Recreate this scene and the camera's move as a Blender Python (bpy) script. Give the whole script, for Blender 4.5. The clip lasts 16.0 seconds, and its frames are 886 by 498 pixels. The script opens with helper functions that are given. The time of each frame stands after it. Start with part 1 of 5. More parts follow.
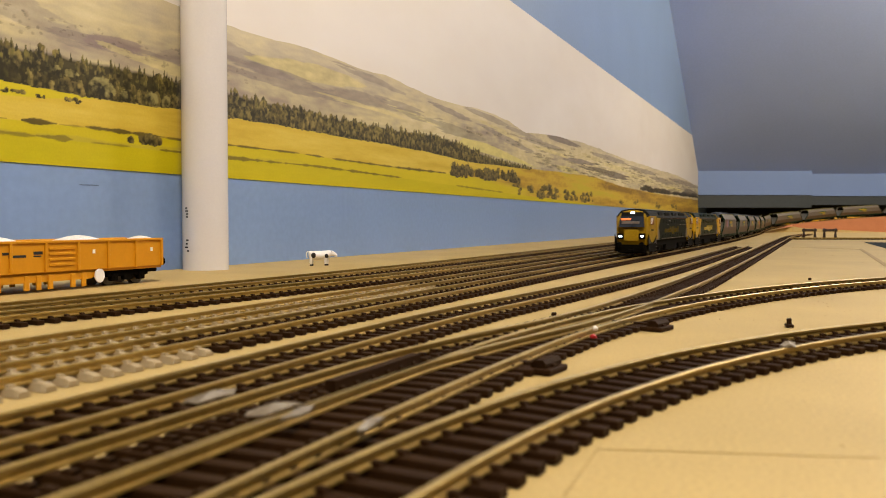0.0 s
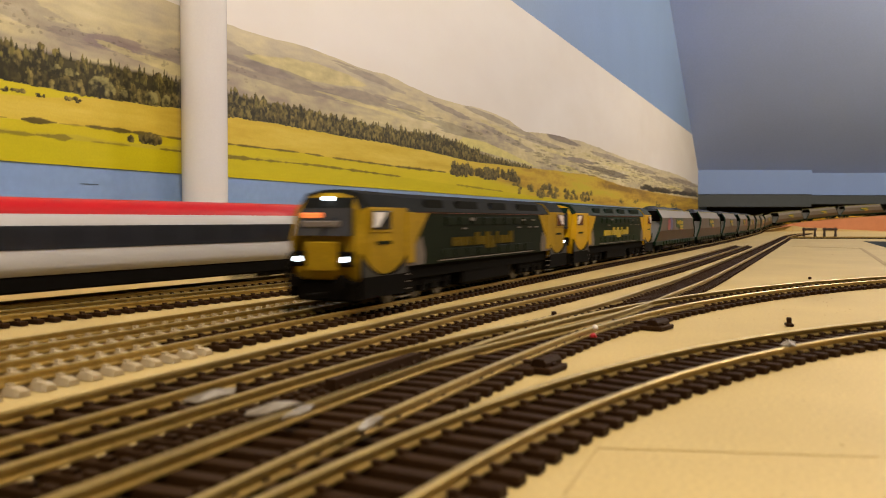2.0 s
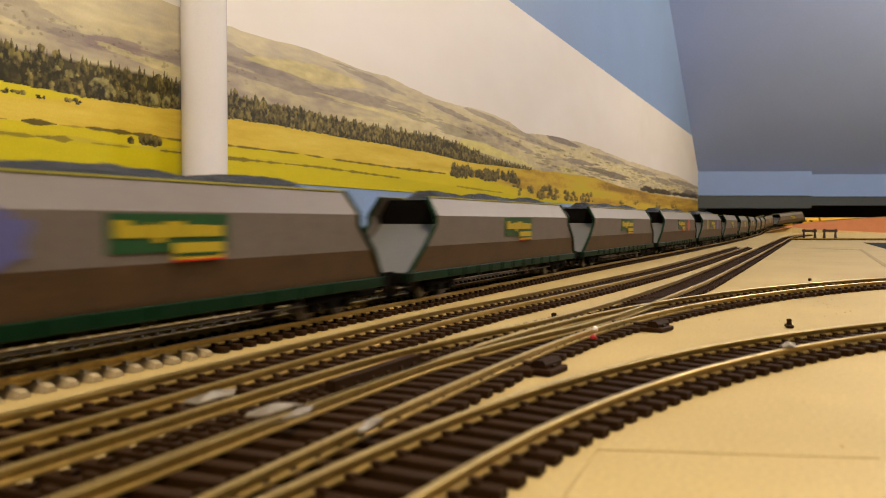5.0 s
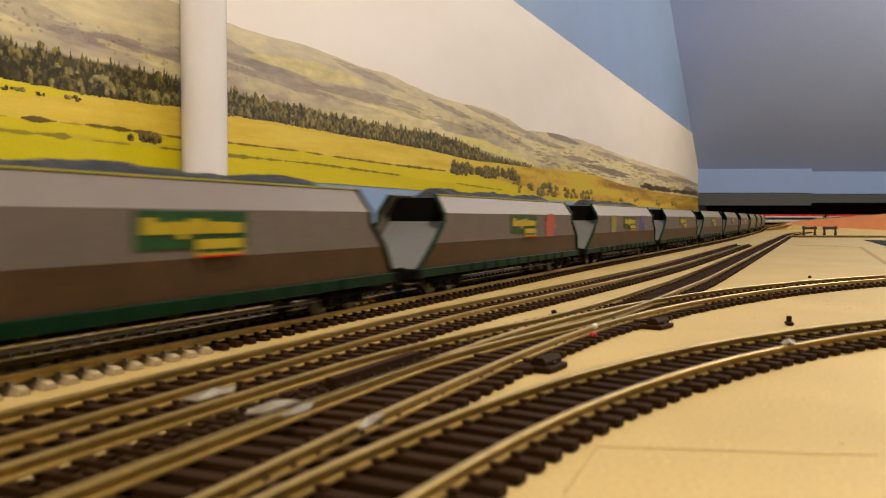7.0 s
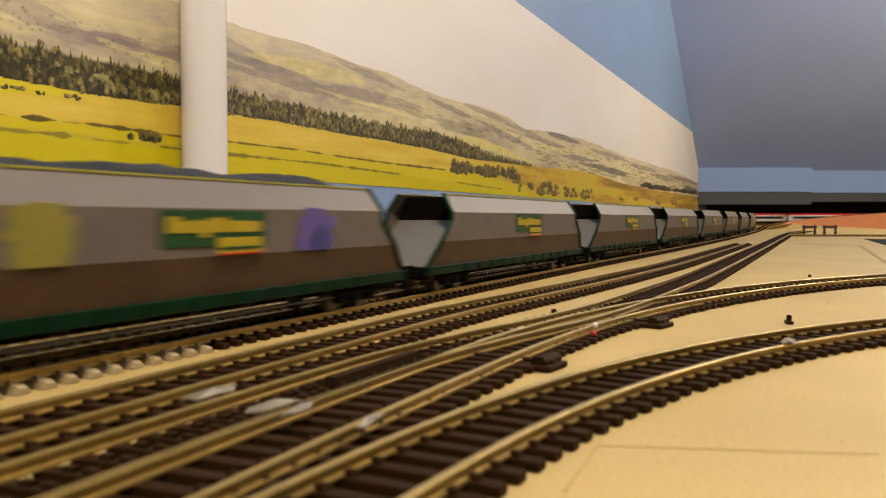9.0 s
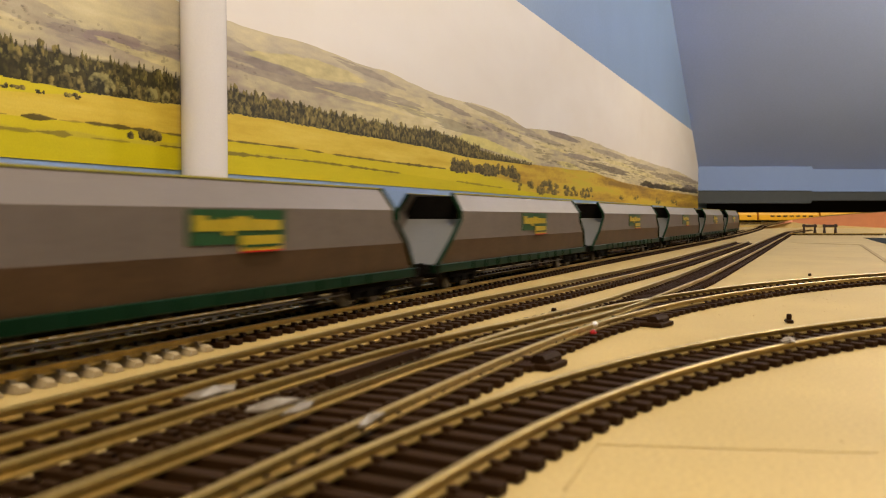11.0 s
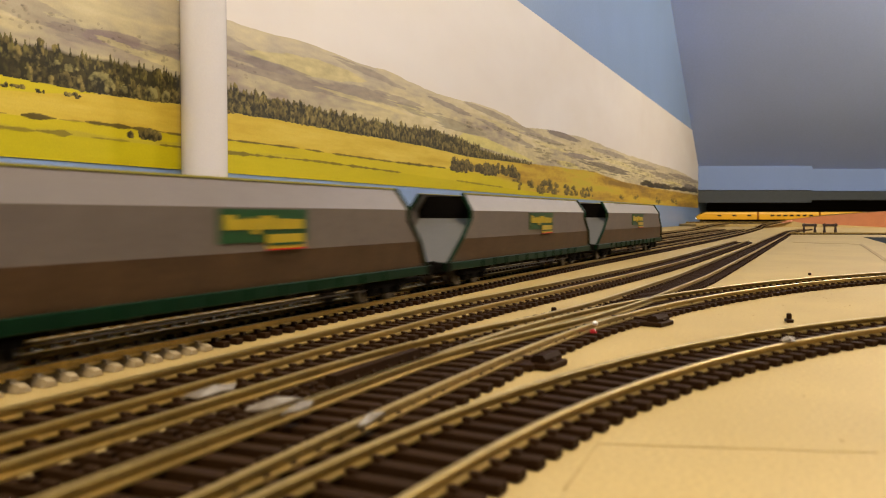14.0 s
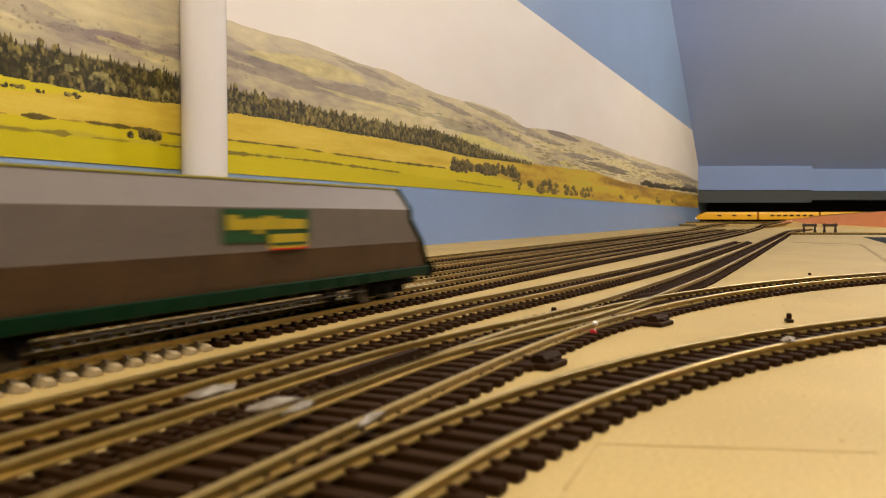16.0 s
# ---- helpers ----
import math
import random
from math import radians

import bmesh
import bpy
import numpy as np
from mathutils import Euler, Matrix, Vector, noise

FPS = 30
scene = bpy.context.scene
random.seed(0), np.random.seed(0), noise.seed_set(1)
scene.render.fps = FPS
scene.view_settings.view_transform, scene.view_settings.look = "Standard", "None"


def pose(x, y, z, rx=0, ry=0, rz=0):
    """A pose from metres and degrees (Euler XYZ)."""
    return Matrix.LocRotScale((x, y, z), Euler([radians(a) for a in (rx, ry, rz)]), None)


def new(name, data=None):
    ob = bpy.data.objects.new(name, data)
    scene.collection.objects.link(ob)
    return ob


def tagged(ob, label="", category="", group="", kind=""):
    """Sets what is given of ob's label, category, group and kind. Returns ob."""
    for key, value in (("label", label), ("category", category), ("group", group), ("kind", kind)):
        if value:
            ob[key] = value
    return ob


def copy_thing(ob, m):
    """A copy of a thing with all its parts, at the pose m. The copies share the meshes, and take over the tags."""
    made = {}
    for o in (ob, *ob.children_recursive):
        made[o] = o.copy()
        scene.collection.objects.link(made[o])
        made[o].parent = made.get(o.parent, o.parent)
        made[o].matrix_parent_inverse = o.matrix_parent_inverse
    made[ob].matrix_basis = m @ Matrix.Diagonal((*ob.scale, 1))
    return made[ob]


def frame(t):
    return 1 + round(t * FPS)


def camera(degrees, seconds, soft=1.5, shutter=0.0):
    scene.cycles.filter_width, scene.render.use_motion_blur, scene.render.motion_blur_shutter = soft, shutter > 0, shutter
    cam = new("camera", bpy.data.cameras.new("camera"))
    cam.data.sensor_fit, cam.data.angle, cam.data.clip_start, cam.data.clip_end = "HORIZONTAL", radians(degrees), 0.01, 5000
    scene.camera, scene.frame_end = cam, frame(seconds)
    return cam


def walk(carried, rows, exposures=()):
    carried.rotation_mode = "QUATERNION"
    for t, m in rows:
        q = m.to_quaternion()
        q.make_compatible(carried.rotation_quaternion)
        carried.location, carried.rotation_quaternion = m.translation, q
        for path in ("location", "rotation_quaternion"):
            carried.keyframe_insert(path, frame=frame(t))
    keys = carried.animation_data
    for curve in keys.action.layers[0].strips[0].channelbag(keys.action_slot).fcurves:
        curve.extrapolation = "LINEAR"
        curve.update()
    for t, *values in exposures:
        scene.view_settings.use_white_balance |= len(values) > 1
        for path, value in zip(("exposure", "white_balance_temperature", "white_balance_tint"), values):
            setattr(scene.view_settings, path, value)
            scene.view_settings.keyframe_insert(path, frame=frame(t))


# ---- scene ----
# x runs along the long wall, y towards it, z up from the board; true size of 1:76 models
EYE = (0.0, 0.0, 0.0415)
YAW = 23.48
cam = camera(55.6, 16.0, soft=0.75, shutter=0.75)
TILT = ((0, -1.90), (0.5, -2.02), (1.0, -1.84), (1.5, -1.76), (2.0, -1.96), (2.5, -1.88), (3.0, -1.90), (4.0, -1.86),
        (6.5, -1.90), (7.0, -2.05), (7.5, -2.12), (9.0, -2.12), (11.5, -2.22), (12.5, -2.24), (14.0, -2.24),
        (14.6, -2.30), (15.0, -2.30), (15.5, -2.24), (16.0, -2.24))
walk(cam, [(t, pose(*EYE, 90 + a, 0, YAW - 90)) for t, a in TILT])
cam.data.dof.use_dof = True
cam.data.dof.focus_distance = 0.65
cam.data.dof.aperture_fstop = 31

# ---- light: three ceiling lamps of the loft and a little bounced room light
world = bpy.data.worlds.new("room")
scene.world = world
world.use_nodes = True
world.node_tree.nodes["Background"].inputs[0].default_value = (1.0, 0.86, 0.66, 1)
world.node_tree.nodes["Background"].inputs[1].default_value = 0.004
scene.view_settings.exposure = 0.05


def bulb(x, y, z, watts, size):
    la = bpy.data.lights.new("ceiling_lamp", "POINT")
    la.shadow_soft_size, la.energy, la.color = size, watts, (1.0, 0.825, 0.585)
    ob = new("ceiling_lamp", la)
    ob.location = (x, y, z)
    return ob


bulb(-0.20, -0.37, 1.38, 90, 0.12)
bulb(1.15, -1.02, 1.38, 22, 0.14)
bulb(3.00, -0.98, 1.18, 72, 0.12)

# ---- materials
def mat(name, color, rough=0.6, metal=0.0, vary=0.15, scale=60.0, bump=0.0, fine=600.0, emit=0.0, coat=0.0, rnd=0.0, gloss=0.3):
    m = bpy.data.materials.new(name)
    m.use_nodes = True
    nt = m.node_tree
    b = nt.nodes["Principled BSDF"]
    b.inputs["Roughness"].default_value = rough
    b.inputs["Metallic"].default_value = metal
    b.inputs["Coat Weight"].default_value = coat
    b.inputs["Specular IOR Level"].default_value = gloss
    c = (*color, 1)
    if emit:
        b.inputs["Base Color"].default_value = c
        b.inputs["Emission Color"].default_value = c
        b.inputs["Emission Strength"].default_value = emit
        return m
    co = nt.nodes.new("ShaderNodeTexCoord")
    n1, n2 = nt.nodes.new("ShaderNodeTexNoise"), nt.nodes.new("ShaderNodeTexNoise")
    n1.inputs["Scale"].default_value, n2.inputs["Scale"].default_value = scale, fine
    n1.inputs["Detail"].default_value = 4
    n2.inputs["Detail"].default_value = 3
    for n in (n1, n2):
        nt.links.new(co.outputs["Object"], n.inputs["Vector"])
    add = nt.nodes.new("ShaderNodeMath")
    add.operation = "ADD"
    nt.links.new(n1.outputs["Fac"], add.inputs[0])
    nt.links.new(n2.outputs["Fac"], add.inputs[1])
    last = add
    if rnd:
        oi = nt.nodes.new("ShaderNodeObjectInfo")
        ml = nt.nodes.new("ShaderNodeMath")
        ml.operation = "MULTIPLY_ADD"
        ml.inputs[1].default_value = rnd
        nt.links.new(oi.outputs["Random"], ml.inputs[0])
        nt.links.new(add.outputs[0], ml.inputs[2])
        last = ml
    mr = nt.nodes.new("ShaderNodeMapRange")
    mr.inputs["From Min"].default_value, mr.inputs["From Max"].default_value = 0.6, 1.4 + rnd
    mr.inputs["To Min"].default_value, mr.inputs["To Max"].default_value = 1 - vary, 1 + vary
    nt.links.new(last.outputs[0], mr.inputs["Value"])
    mx = nt.nodes.new("ShaderNodeVectorMath")
    mx.operation = "SCALE"
    mx.inputs[0].default_value = color
    nt.links.new(mr.outputs[0], mx.inputs["Scale"])
    nt.links.new(mx.outputs[0], b.inputs["Base Color"])
    if bump:
        bp = nt.nodes.new("ShaderNodeBump")
        bp.inputs["Strength"].default_value = bump
        bp.inputs["Distance"].default_value = 0.0005
        nt.links.new(n2.outputs["Fac"], bp.inputs["Height"])
        nt.links.new(bp.outputs[0], b.inputs["Normal"])
    return m


M_BOARD = mat("fibreboard", (0.415, 0.292, 0.100), 0.60, vary=0.18, scale=13, bump=0.15, fine=900)
M_EDGE = mat("board_edge", (0.31, 0.215, 0.085), 0.8)
M_BLUE = mat("blue_wall_paint", (0.205, 0.310, 0.515), 0.38, vary=0.08, scale=5, bump=0.08, fine=150, gloss=0.5)
M_ROOF = mat("blue_grey_roof_lining", (0.33, 0.445, 0.83), 0.45, vary=0.05, scale=3, bump=0.1, fine=120)
M_PALE = mat("pale_blue_boxing", (0.215, 0.315, 0.58), 0.6, vary=0.05, scale=4)
M_DKGREY = mat("dark_grey_skirting", (0.06, 0.07, 0.075), 0.6, vary=0.1)
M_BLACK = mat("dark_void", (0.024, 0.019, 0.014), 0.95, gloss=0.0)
M_ROOM = mat("pale_bounce_lining", (0.25, 0.255, 0.28), 0.7, vary=0.15, scale=3)
M_FLOOR = mat("room_floor", (0.10, 0.07, 0.045), 0.7, vary=0.2, scale=4)
M_RAIL = mat("nickel_silver_rail", (0.43, 0.298, 0.086), 0.36, metal=0.80, vary=0.25, scale=40, fine=500)
M_SLEEPER = mat("dark_plastic_sleeper", (0.023, 0.0098, 0.0026), 0.65, vary=0.3, scale=300, fine=1500, rnd=0.3, bump=0.1, gloss=0.06)
M_CONC = mat("concrete_sleeper", (0.31, 0.235, 0.125), 0.7, vary=0.15, scale=200, fine=1500, rnd=0.3, bump=0.1)
M_PIPE = mat("white_plastic_pipe", (0.66, 0.63, 0.59), 0.17, vary=0.03, scale=8, gloss=0.8)
M_TERRA = mat("terracotta_ramp", (0.52, 0.20, 0.085), 0.7, vary=0.12, scale=30)
M_SCORE = mat("scored_line", (0.375, 0.266, 0.095), 0.7)
M_MARK = mat("black_marker", (0.02, 0.02, 0.02), 0.6)


def link(name, bm, material, parent=None, label=""):
    me = bpy.data.meshes.new(name)
    bm.to_mesh(me)
    bm.free()
    for mm in (material if isinstance(material, (list, tuple)) else (material,)):
        me.materials.append(mm)
    ob = new(name, me)
    ob.parent = parent
    return tagged(ob, label) if label else ob


part = link


def thing(name, label, category, group="", kind=""):
    return tagged(new(name), label, category, group, kind)


def add_box(bm, x0, x1, y0, y1, z0, z1, bevel=0.0, mi=0):
    r = bmesh.ops.create_cube(bm, size=1)
    bmesh.ops.scale(bm, vec=(x1 - x0, y1 - y0, z1 - z0), verts=r["verts"])
    bmesh.ops.translate(bm, vec=((x0 + x1) / 2, (y0 + y1) / 2, (z0 + z1) / 2), verts=r["verts"])
    fs = {f for v in r["verts"] for f in v.link_faces}
    if bevel:
        es = list({e for v in r["verts"] for e in v.link_edges})
        out = bmesh.ops.bevel(bm, geom=es, offset=bevel, segments=1, affect="EDGES", profile=0.5)
        fs = set(out["faces"]) | {f for f in fs if f.is_valid}
    for f in fs:
        f.material_index = mi


def box(x0, x1, y0, y1, z0, z1, bevel=0.0):
    bm = bmesh.new()
    add_box(bm, x0, x1, y0, y1, z0, z1, bevel)
    return bm


def add_cyl(bm, a, b, r, n=14, r2=None):
    a, b = Vector(a), Vector(b)
    d = b - a
    m = Matrix.Translation((a + b) / 2) @ d.to_track_quat("Z", "Y").to_matrix().to_4x4()
    bmesh.ops.create_cone(bm, cap_ends=True, segments=n, radius1=r, radius2=r if r2 is None else r2, depth=d.length, matrix=m)


def cyl(a, b, r, n=14, r2=None):
    bm = bmesh.new()
    add_cyl(bm, a, b, r, n, r2)
    return bm


def prism(outline, lo, hi, axis="y"):
    """A plate of an outline in two coordinates, from lo to hi along the third axis."""
    bm = bmesh.new()
    def at(p, w):
        return {"y": (p[0], w, p[1]), "x": (w, p[0], p[1]), "z": (p[0], p[1], w)}[axis]
    a = [bm.verts.new(at(p, lo)) for p in outline]
    b = [bm.verts.new(at(p, hi)) for p in outline]
    bm.faces.new(a)
    bm.faces.new(b[::-1])
    n = len(a)
    for i in range(n):
        bm.faces.new((a[i], b[i], b[(i + 1) % n], a[(i + 1) % n]))
    bmesh.ops.recalc_face_normals(bm, faces=bm.faces)
    return bm


def loft(sections, cap=True):
    """A skin over rings of equal count."""
    bm = bmesh.new()
    rings = [[bm.verts.new(p) for p in s] for s in sections]
    n = len(rings[0])
    for r, q in zip(rings[:-1], rings[1:]):
        for i in range(n):
            bm.faces.new((r[i], r[(i + 1) % n], q[(i + 1) % n], q[i]))
    if cap:
        bm.faces.new(rings[0][::-1])
        bm.faces.new(rings[-1])
    bmesh.ops.recalc_face_normals(bm, faces=bm.faces)
    return bm


# ---- paths of the tracks: (x, y) knots made into an even, smooth line
class Path:
    def __init__(self, knots, rise=(), step=0.004):
        p = [Vector((*k, 0)) for k in knots]
        p = [2 * p[0] - p[1]] + p + [2 * p[-1] - p[-2]]
        pts = []
        for a, b, c, d in zip(p, p[1:], p[2:], p[3:]):
            n = max(2, int((c - b).length / step))
            t1 = (c - a) / max((c - a).length, 1e-9) * (c - b).length
            t2 = (d - b) / max((d - b).length, 1e-9) * (c - b).length
            for i in range(n):
                u = i / n
                pts.append((2*u**3-3*u*u+1)*b + (u**3-2*u*u+u)*t1 + (3*u*u-2*u**3)*c + (u**3-u*u)*t2)
        pts.append(p[-2])
        self.s = np.concatenate(([0], np.cumsum([(q - r).length for q, r in zip(pts[1:], pts[:-1])])))
        self.x, self.y = np.array([q.x for q in pts]), np.array([q.y for q in pts])
        self.rise = rise
        self.length = float(self.s[-1])

    def at(self, s):
        x, y = float(np.interp(s, self.s, self.x)), float(np.interp(s, self.s, self.y))
        if s < 0:
            x += s
        z = float(np.interp(s, [k for k, _ in self.rise], [v for _, v in self.rise])) if self.rise else 0.0
        return Vector((x, y, z))

    def way(self, s):
        d = self.at(s + 0.01) - self.at(s - 0.01)
        return d.normalized()


def arc(x0, y0, r, degrees, n=7):
    """Knots of a right-hand curve that starts along x."""
    return [(x0 + r * math.sin(radians(degrees * i / n)), y0 - r * (1 - math.cos(radians(degrees * i / n)))) for i in range(n + 1)]


RAIL_Z = 0.0045
P_WALL = Path([(-1.6, 0.352), (-0.5, 0.346), (0.0, 0.338), (0.25, 0.328), (0.50, 0.315), (0.70, 0.309), (1.5, 0.309), (2.6, 0.310)] + arc(3.54, 0.310, 0.55, 66.5) + [(4.40, -0.845), (4.98, -2.18)],
              rise=((0, 0), (4.1, 0), (4.75, 0.009), (9, 0.009)))
P_SECOND = Path([(-1.6, 0.33), (-0.2, 0.322), (0.08, 0.306), (0.23, 0.295), (0.345, 0.282), (0.44, 0.272), (0.55, 0.264), (0.8, 0.257), (1.4, 0.252), (2.2, 0.245), (2.6, 0.235)])
P_GOODS_IN = Path([(-1.6, 0.220), (0.0, 0.219), (0.35, 0.2175), (0.8, 0.213), (1.4, 0.203), (2.2, 0.19), (2.6, 0.18)])
P_GOODS = Path([(-2.6, 0.185), (-0.6, 0.184), (0.15, 0.183), (0.40, 0.1805), (0.72, 0.174), (1.08, 0.163), (1.6, 0.151), (2.2, 0.1465), (2.75, 0.149), (3.0, 0.150), (3.2, 0.1455),
                (3.302, 0.126), (3.585, 0.0225), (3.853, -0.112), (3.999, -0.224), (4.16, -0.42), (4.40, -0.97), (4.90, -2.15)],
               rise=((0, 0), (5.5, 0), (5.81, 0.008), (6.13, 0.025), (6.46, 0.0435), (6.80, 0.0588), (8.5, 0.090)))
P_LOOP = Path([(-0.5, 0.133), (0.1, 0.133), (0.30, 0.133), (0.42, 0.1235), (0.55, 0.1135), (0.70, 0.105), (0.95, 0.099), (1.36, 0.092)])
P_STRAIGHT = Path([(-0.4, 0.1015), (0.0, 0.1012), (0.19, 0.1005), (0.25, 0.0930), (0.30, 0.0832), (0.366, 0.0757), (0.465, 0.0705), (0.56, 0.0665), (1.0, 0.060), (1.64, 0.052), (2.3, 0.040), (2.75, 0.0)])
P_CURVE = Path([(-0.5, 0.0825), (0.0, 0.0825)] + arc(0.197, 0.0825, 0.72, 60) + [(1.02, -0.65)])
P_NEAR = Path([(-0.4, 0.0585), (-0.1, 0.0585)] + arc(0.075, 0.0585, 0.438, 85))
P_SIDING = Path([(2.05, 0.035), (2.10, -0.10), (2.2, -0.42), (2.35, -0.9), (2.6, -1.6)])


# ---- the room
def quad(name, pts, material, label, category="", kind="structure", thick=0.03):
    bm = bmesh.new()
    vs = [bm.verts.new(p) for p in pts]
    f = bm.faces.new(vs)
    bm.normal_update()
    r = bmesh.ops.extrude_face_region(bm, geom=[f])
    n = f.normal.copy()
    bmesh.ops.translate(bm, vec=-n * thick, verts=[v for v in r["geom"] if isinstance(v, bmesh.types.BMVert)])
    bmesh.ops.recalc_face_normals(bm, faces=bm.faces)
    return tagged(link(name, bm, material), label, category or name.split("_")[0], kind=kind)


FWD = Vector((math.cos(radians(YAW)), math.sin(radians(YAW)), 0))
RGT = Vector((math.sin(radians(YAW)), -math.cos(radians(YAW)), 0))
WALL_Y = 0.50


def far(depth, right, z):
    """A place by its distance ahead of the phone's stand and to the right, for the slanting end of the loft."""
    p = FWD * depth + RGT * right
    return (p.x, p.y, z)


DEEP = 4.16
quad("wall_north", [(-2.6, WALL_Y, -0.9), (4.9, WALL_Y, -0.9), (4.9, WALL_Y, 1.6), (-2.6, WALL_Y, 1.6)][::-1], M_BLUE,
     "long blue painted wall behind the layout", "wall")
# Two unseen walls added to close the room, pale to bounce light.
quad("wall_south", [(-2.6, -3.2, -0.9), (6.4, -3.2, -0.9), (6.4, -3.2, 1.6), (-2.6, -3.2, 1.6)], M_ROOM, "unseen pale wall added across the loft", "wall")
quad("wall_west", [(-2.6, -3.2, -0.9), (-2.6, -3.2, 1.6), (-2.6, 0.5, 1.6), (-2.6, 0.5, -0.9)], M_ROOM, "unseen pale end wall added to the loft", "wall")
quad("ceiling", [(-2.6, -3.2, 1.6), (5.5, -3.2, 1.6), (5.5, 0.5, 1.6), (-2.6, 0.5, 1.6)][::-1], M_ROOF, "flat blue-grey loft ceiling", "ceiling")
quad("floor", [(-2.6, -3.2, -0.9), (6.4, -3.2, -0.9), (6.4, 0.5, -0.9), (-2.6, 0.5, -0.9)], M_FLOOR, "brown loft floor under the layout", "floor")
SL = 0.675
quad("roof_slope", [far(DEEP, 0.7, 0.275), far(DEEP, 4.6, 0.275), far(DEEP - 1.9, 4.6, 0.275 + 1.9 * SL), far(DEEP - 1.9, 0.2, 0.275 + 1.9 * SL)][::-1], M_ROOF,
     "smooth blue-grey sloping roof lining", "ceiling")


def slab(name, d0, d1, r0, r1, z0, z1, material, label, category, kind="structure"):
    bm = bmesh.new()
    a = [bm.verts.new(far(d, r, z)) for z in (z0, z1) for d, r in ((d0, r0), (d0, r1), (d1, r1), (d1, r0))]
    for f in ((0, 1, 2, 3), (7, 6, 5, 4), (0, 4, 5, 1), (1, 5, 6, 2), (2, 6, 7, 3), (3, 7, 4, 0)):
        bm.faces.new([a[i] for i in f])
    bmesh.ops.recalc_face_normals(bm, faces=bm.faces)
    return tagged(link(name, bm, material), label, category, kind=kind)


slab("knee_boxing", DEEP - 0.02, DEEP + 0.1, 1.255, 1.815, 0.170, 0.288, M_PALE, "pale blue boxing along the foot of the roof", "boxing")
slab("knee_boxing", DEEP, DEEP + 0.1, 1.818, 4.6, 0.166, 0.282, M_PALE, "pale blue boxing set back along the roof foot", "boxing")
slab("beam", DEEP - 0.015, DEEP + 0.09, 1.255, 1.815, 0.108, 0.169, M_DKGREY, "dark grey timber under the boxing", "beam")
slab("beam", DEEP + 0.005, DEEP + 0.1, 1.818, 4.6, 0.122, 0.165, M_DKGREY, "dark grey timber under the set back boxing", "beam")
# Dark sheet added for the unlit depth behind the timbers.
slab("eaves_back", DEEP + 0.35, DEEP + 0.4, 0.9, 4.6, -0.1, 0.5, M_BLACK, "dark sheet painted as the unlit depth of the eaves", "wall")

# ---- baseboard with a cut-out well
WELL = [(1.86, -0.100), (1.36, -0.110), (1.25, -0.60), (1.75, -0.62)]


def baseboard():
    bm = bmesh.new()
    outer = [(-2.5, WALL_Y), (-2.5, -0.55), (0.55, -0.55), (1.16, -0.62), (1.9, -1.0), (2.8, -2.6), (5.9, -2.6), (5.4, WALL_Y)]
    o = [bm.verts.new((*p, 0)) for p in outer]
    w = [bm.verts.new((*p, 0)) for p in WELL]
    es = [bm.edges.new((r[i], r[(i + 1) % len(r)])) for r in (o, w) for i in range(len(r))]
    bmesh.ops.triangle_fill(bm, use_beauty=True, edges=es)
    fs = list(bm.faces)
    r = bmesh.ops.extrude_face_region(bm, geom=fs)
    bmesh.ops.translate(bm, vec=(0, 0, -0.012), verts=[v for v in r["geom"] if isinstance(v, bmesh.types.BMVert)])
    bmesh.ops.recalc_face_normals(bm, faces=bm.faces)
    bm.normal_update()
    # Upright edges get a dark colour, painting in the shade of the well.
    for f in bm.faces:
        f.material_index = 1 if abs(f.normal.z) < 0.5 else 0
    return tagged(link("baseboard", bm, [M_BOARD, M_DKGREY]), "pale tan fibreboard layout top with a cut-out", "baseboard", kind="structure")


baseboard()
# Black sheet added below, so the cut-out shows as unlit.
quad("well_lining", [(1.0, -0.05, -0.10), (1.0, -0.9, -0.10), (2.1, -0.9, -0.10), (2.1, -0.05, -0.10)][::-1], M_BLACK, "black sheet added as the darkness under the cut-out", "lining")


# ---- track
def rail_mesh(name, path, s0, s1, side, material, parent, label=""):
    prof = [(-0.0011, 0.0020), (0.0011, 0.0020), (0.0011, 0.00245), (0.0004, 0.0027), (0.0004, 0.0036), (0.0008, 0.0039),
            (0.0008, 0.00445), (0.0006, 0.0046), (-0.0006, 0.0046), (-0.0008, 0.00445), (-0.0008, 0.0039), (-0.0004, 0.0036), (-0.0004, 0.0027), (-0.0011, 0.00245)]
    n = max(2, int((s1 - s0) / 0.012))
    secs = []
    for i in range(n + 1):
        s = s0 + (s1 - s0) * i / n
        p, d = path.at(s), path.way(s)
        nrm = Vector((-d.y, d.x, 0)).normalized()
        secs.append([p + nrm * (side * 0.00885 + a) + Vector((0, 0, b)) for a, b in prof])
    return link(name, loft(secs), material, parent, label)


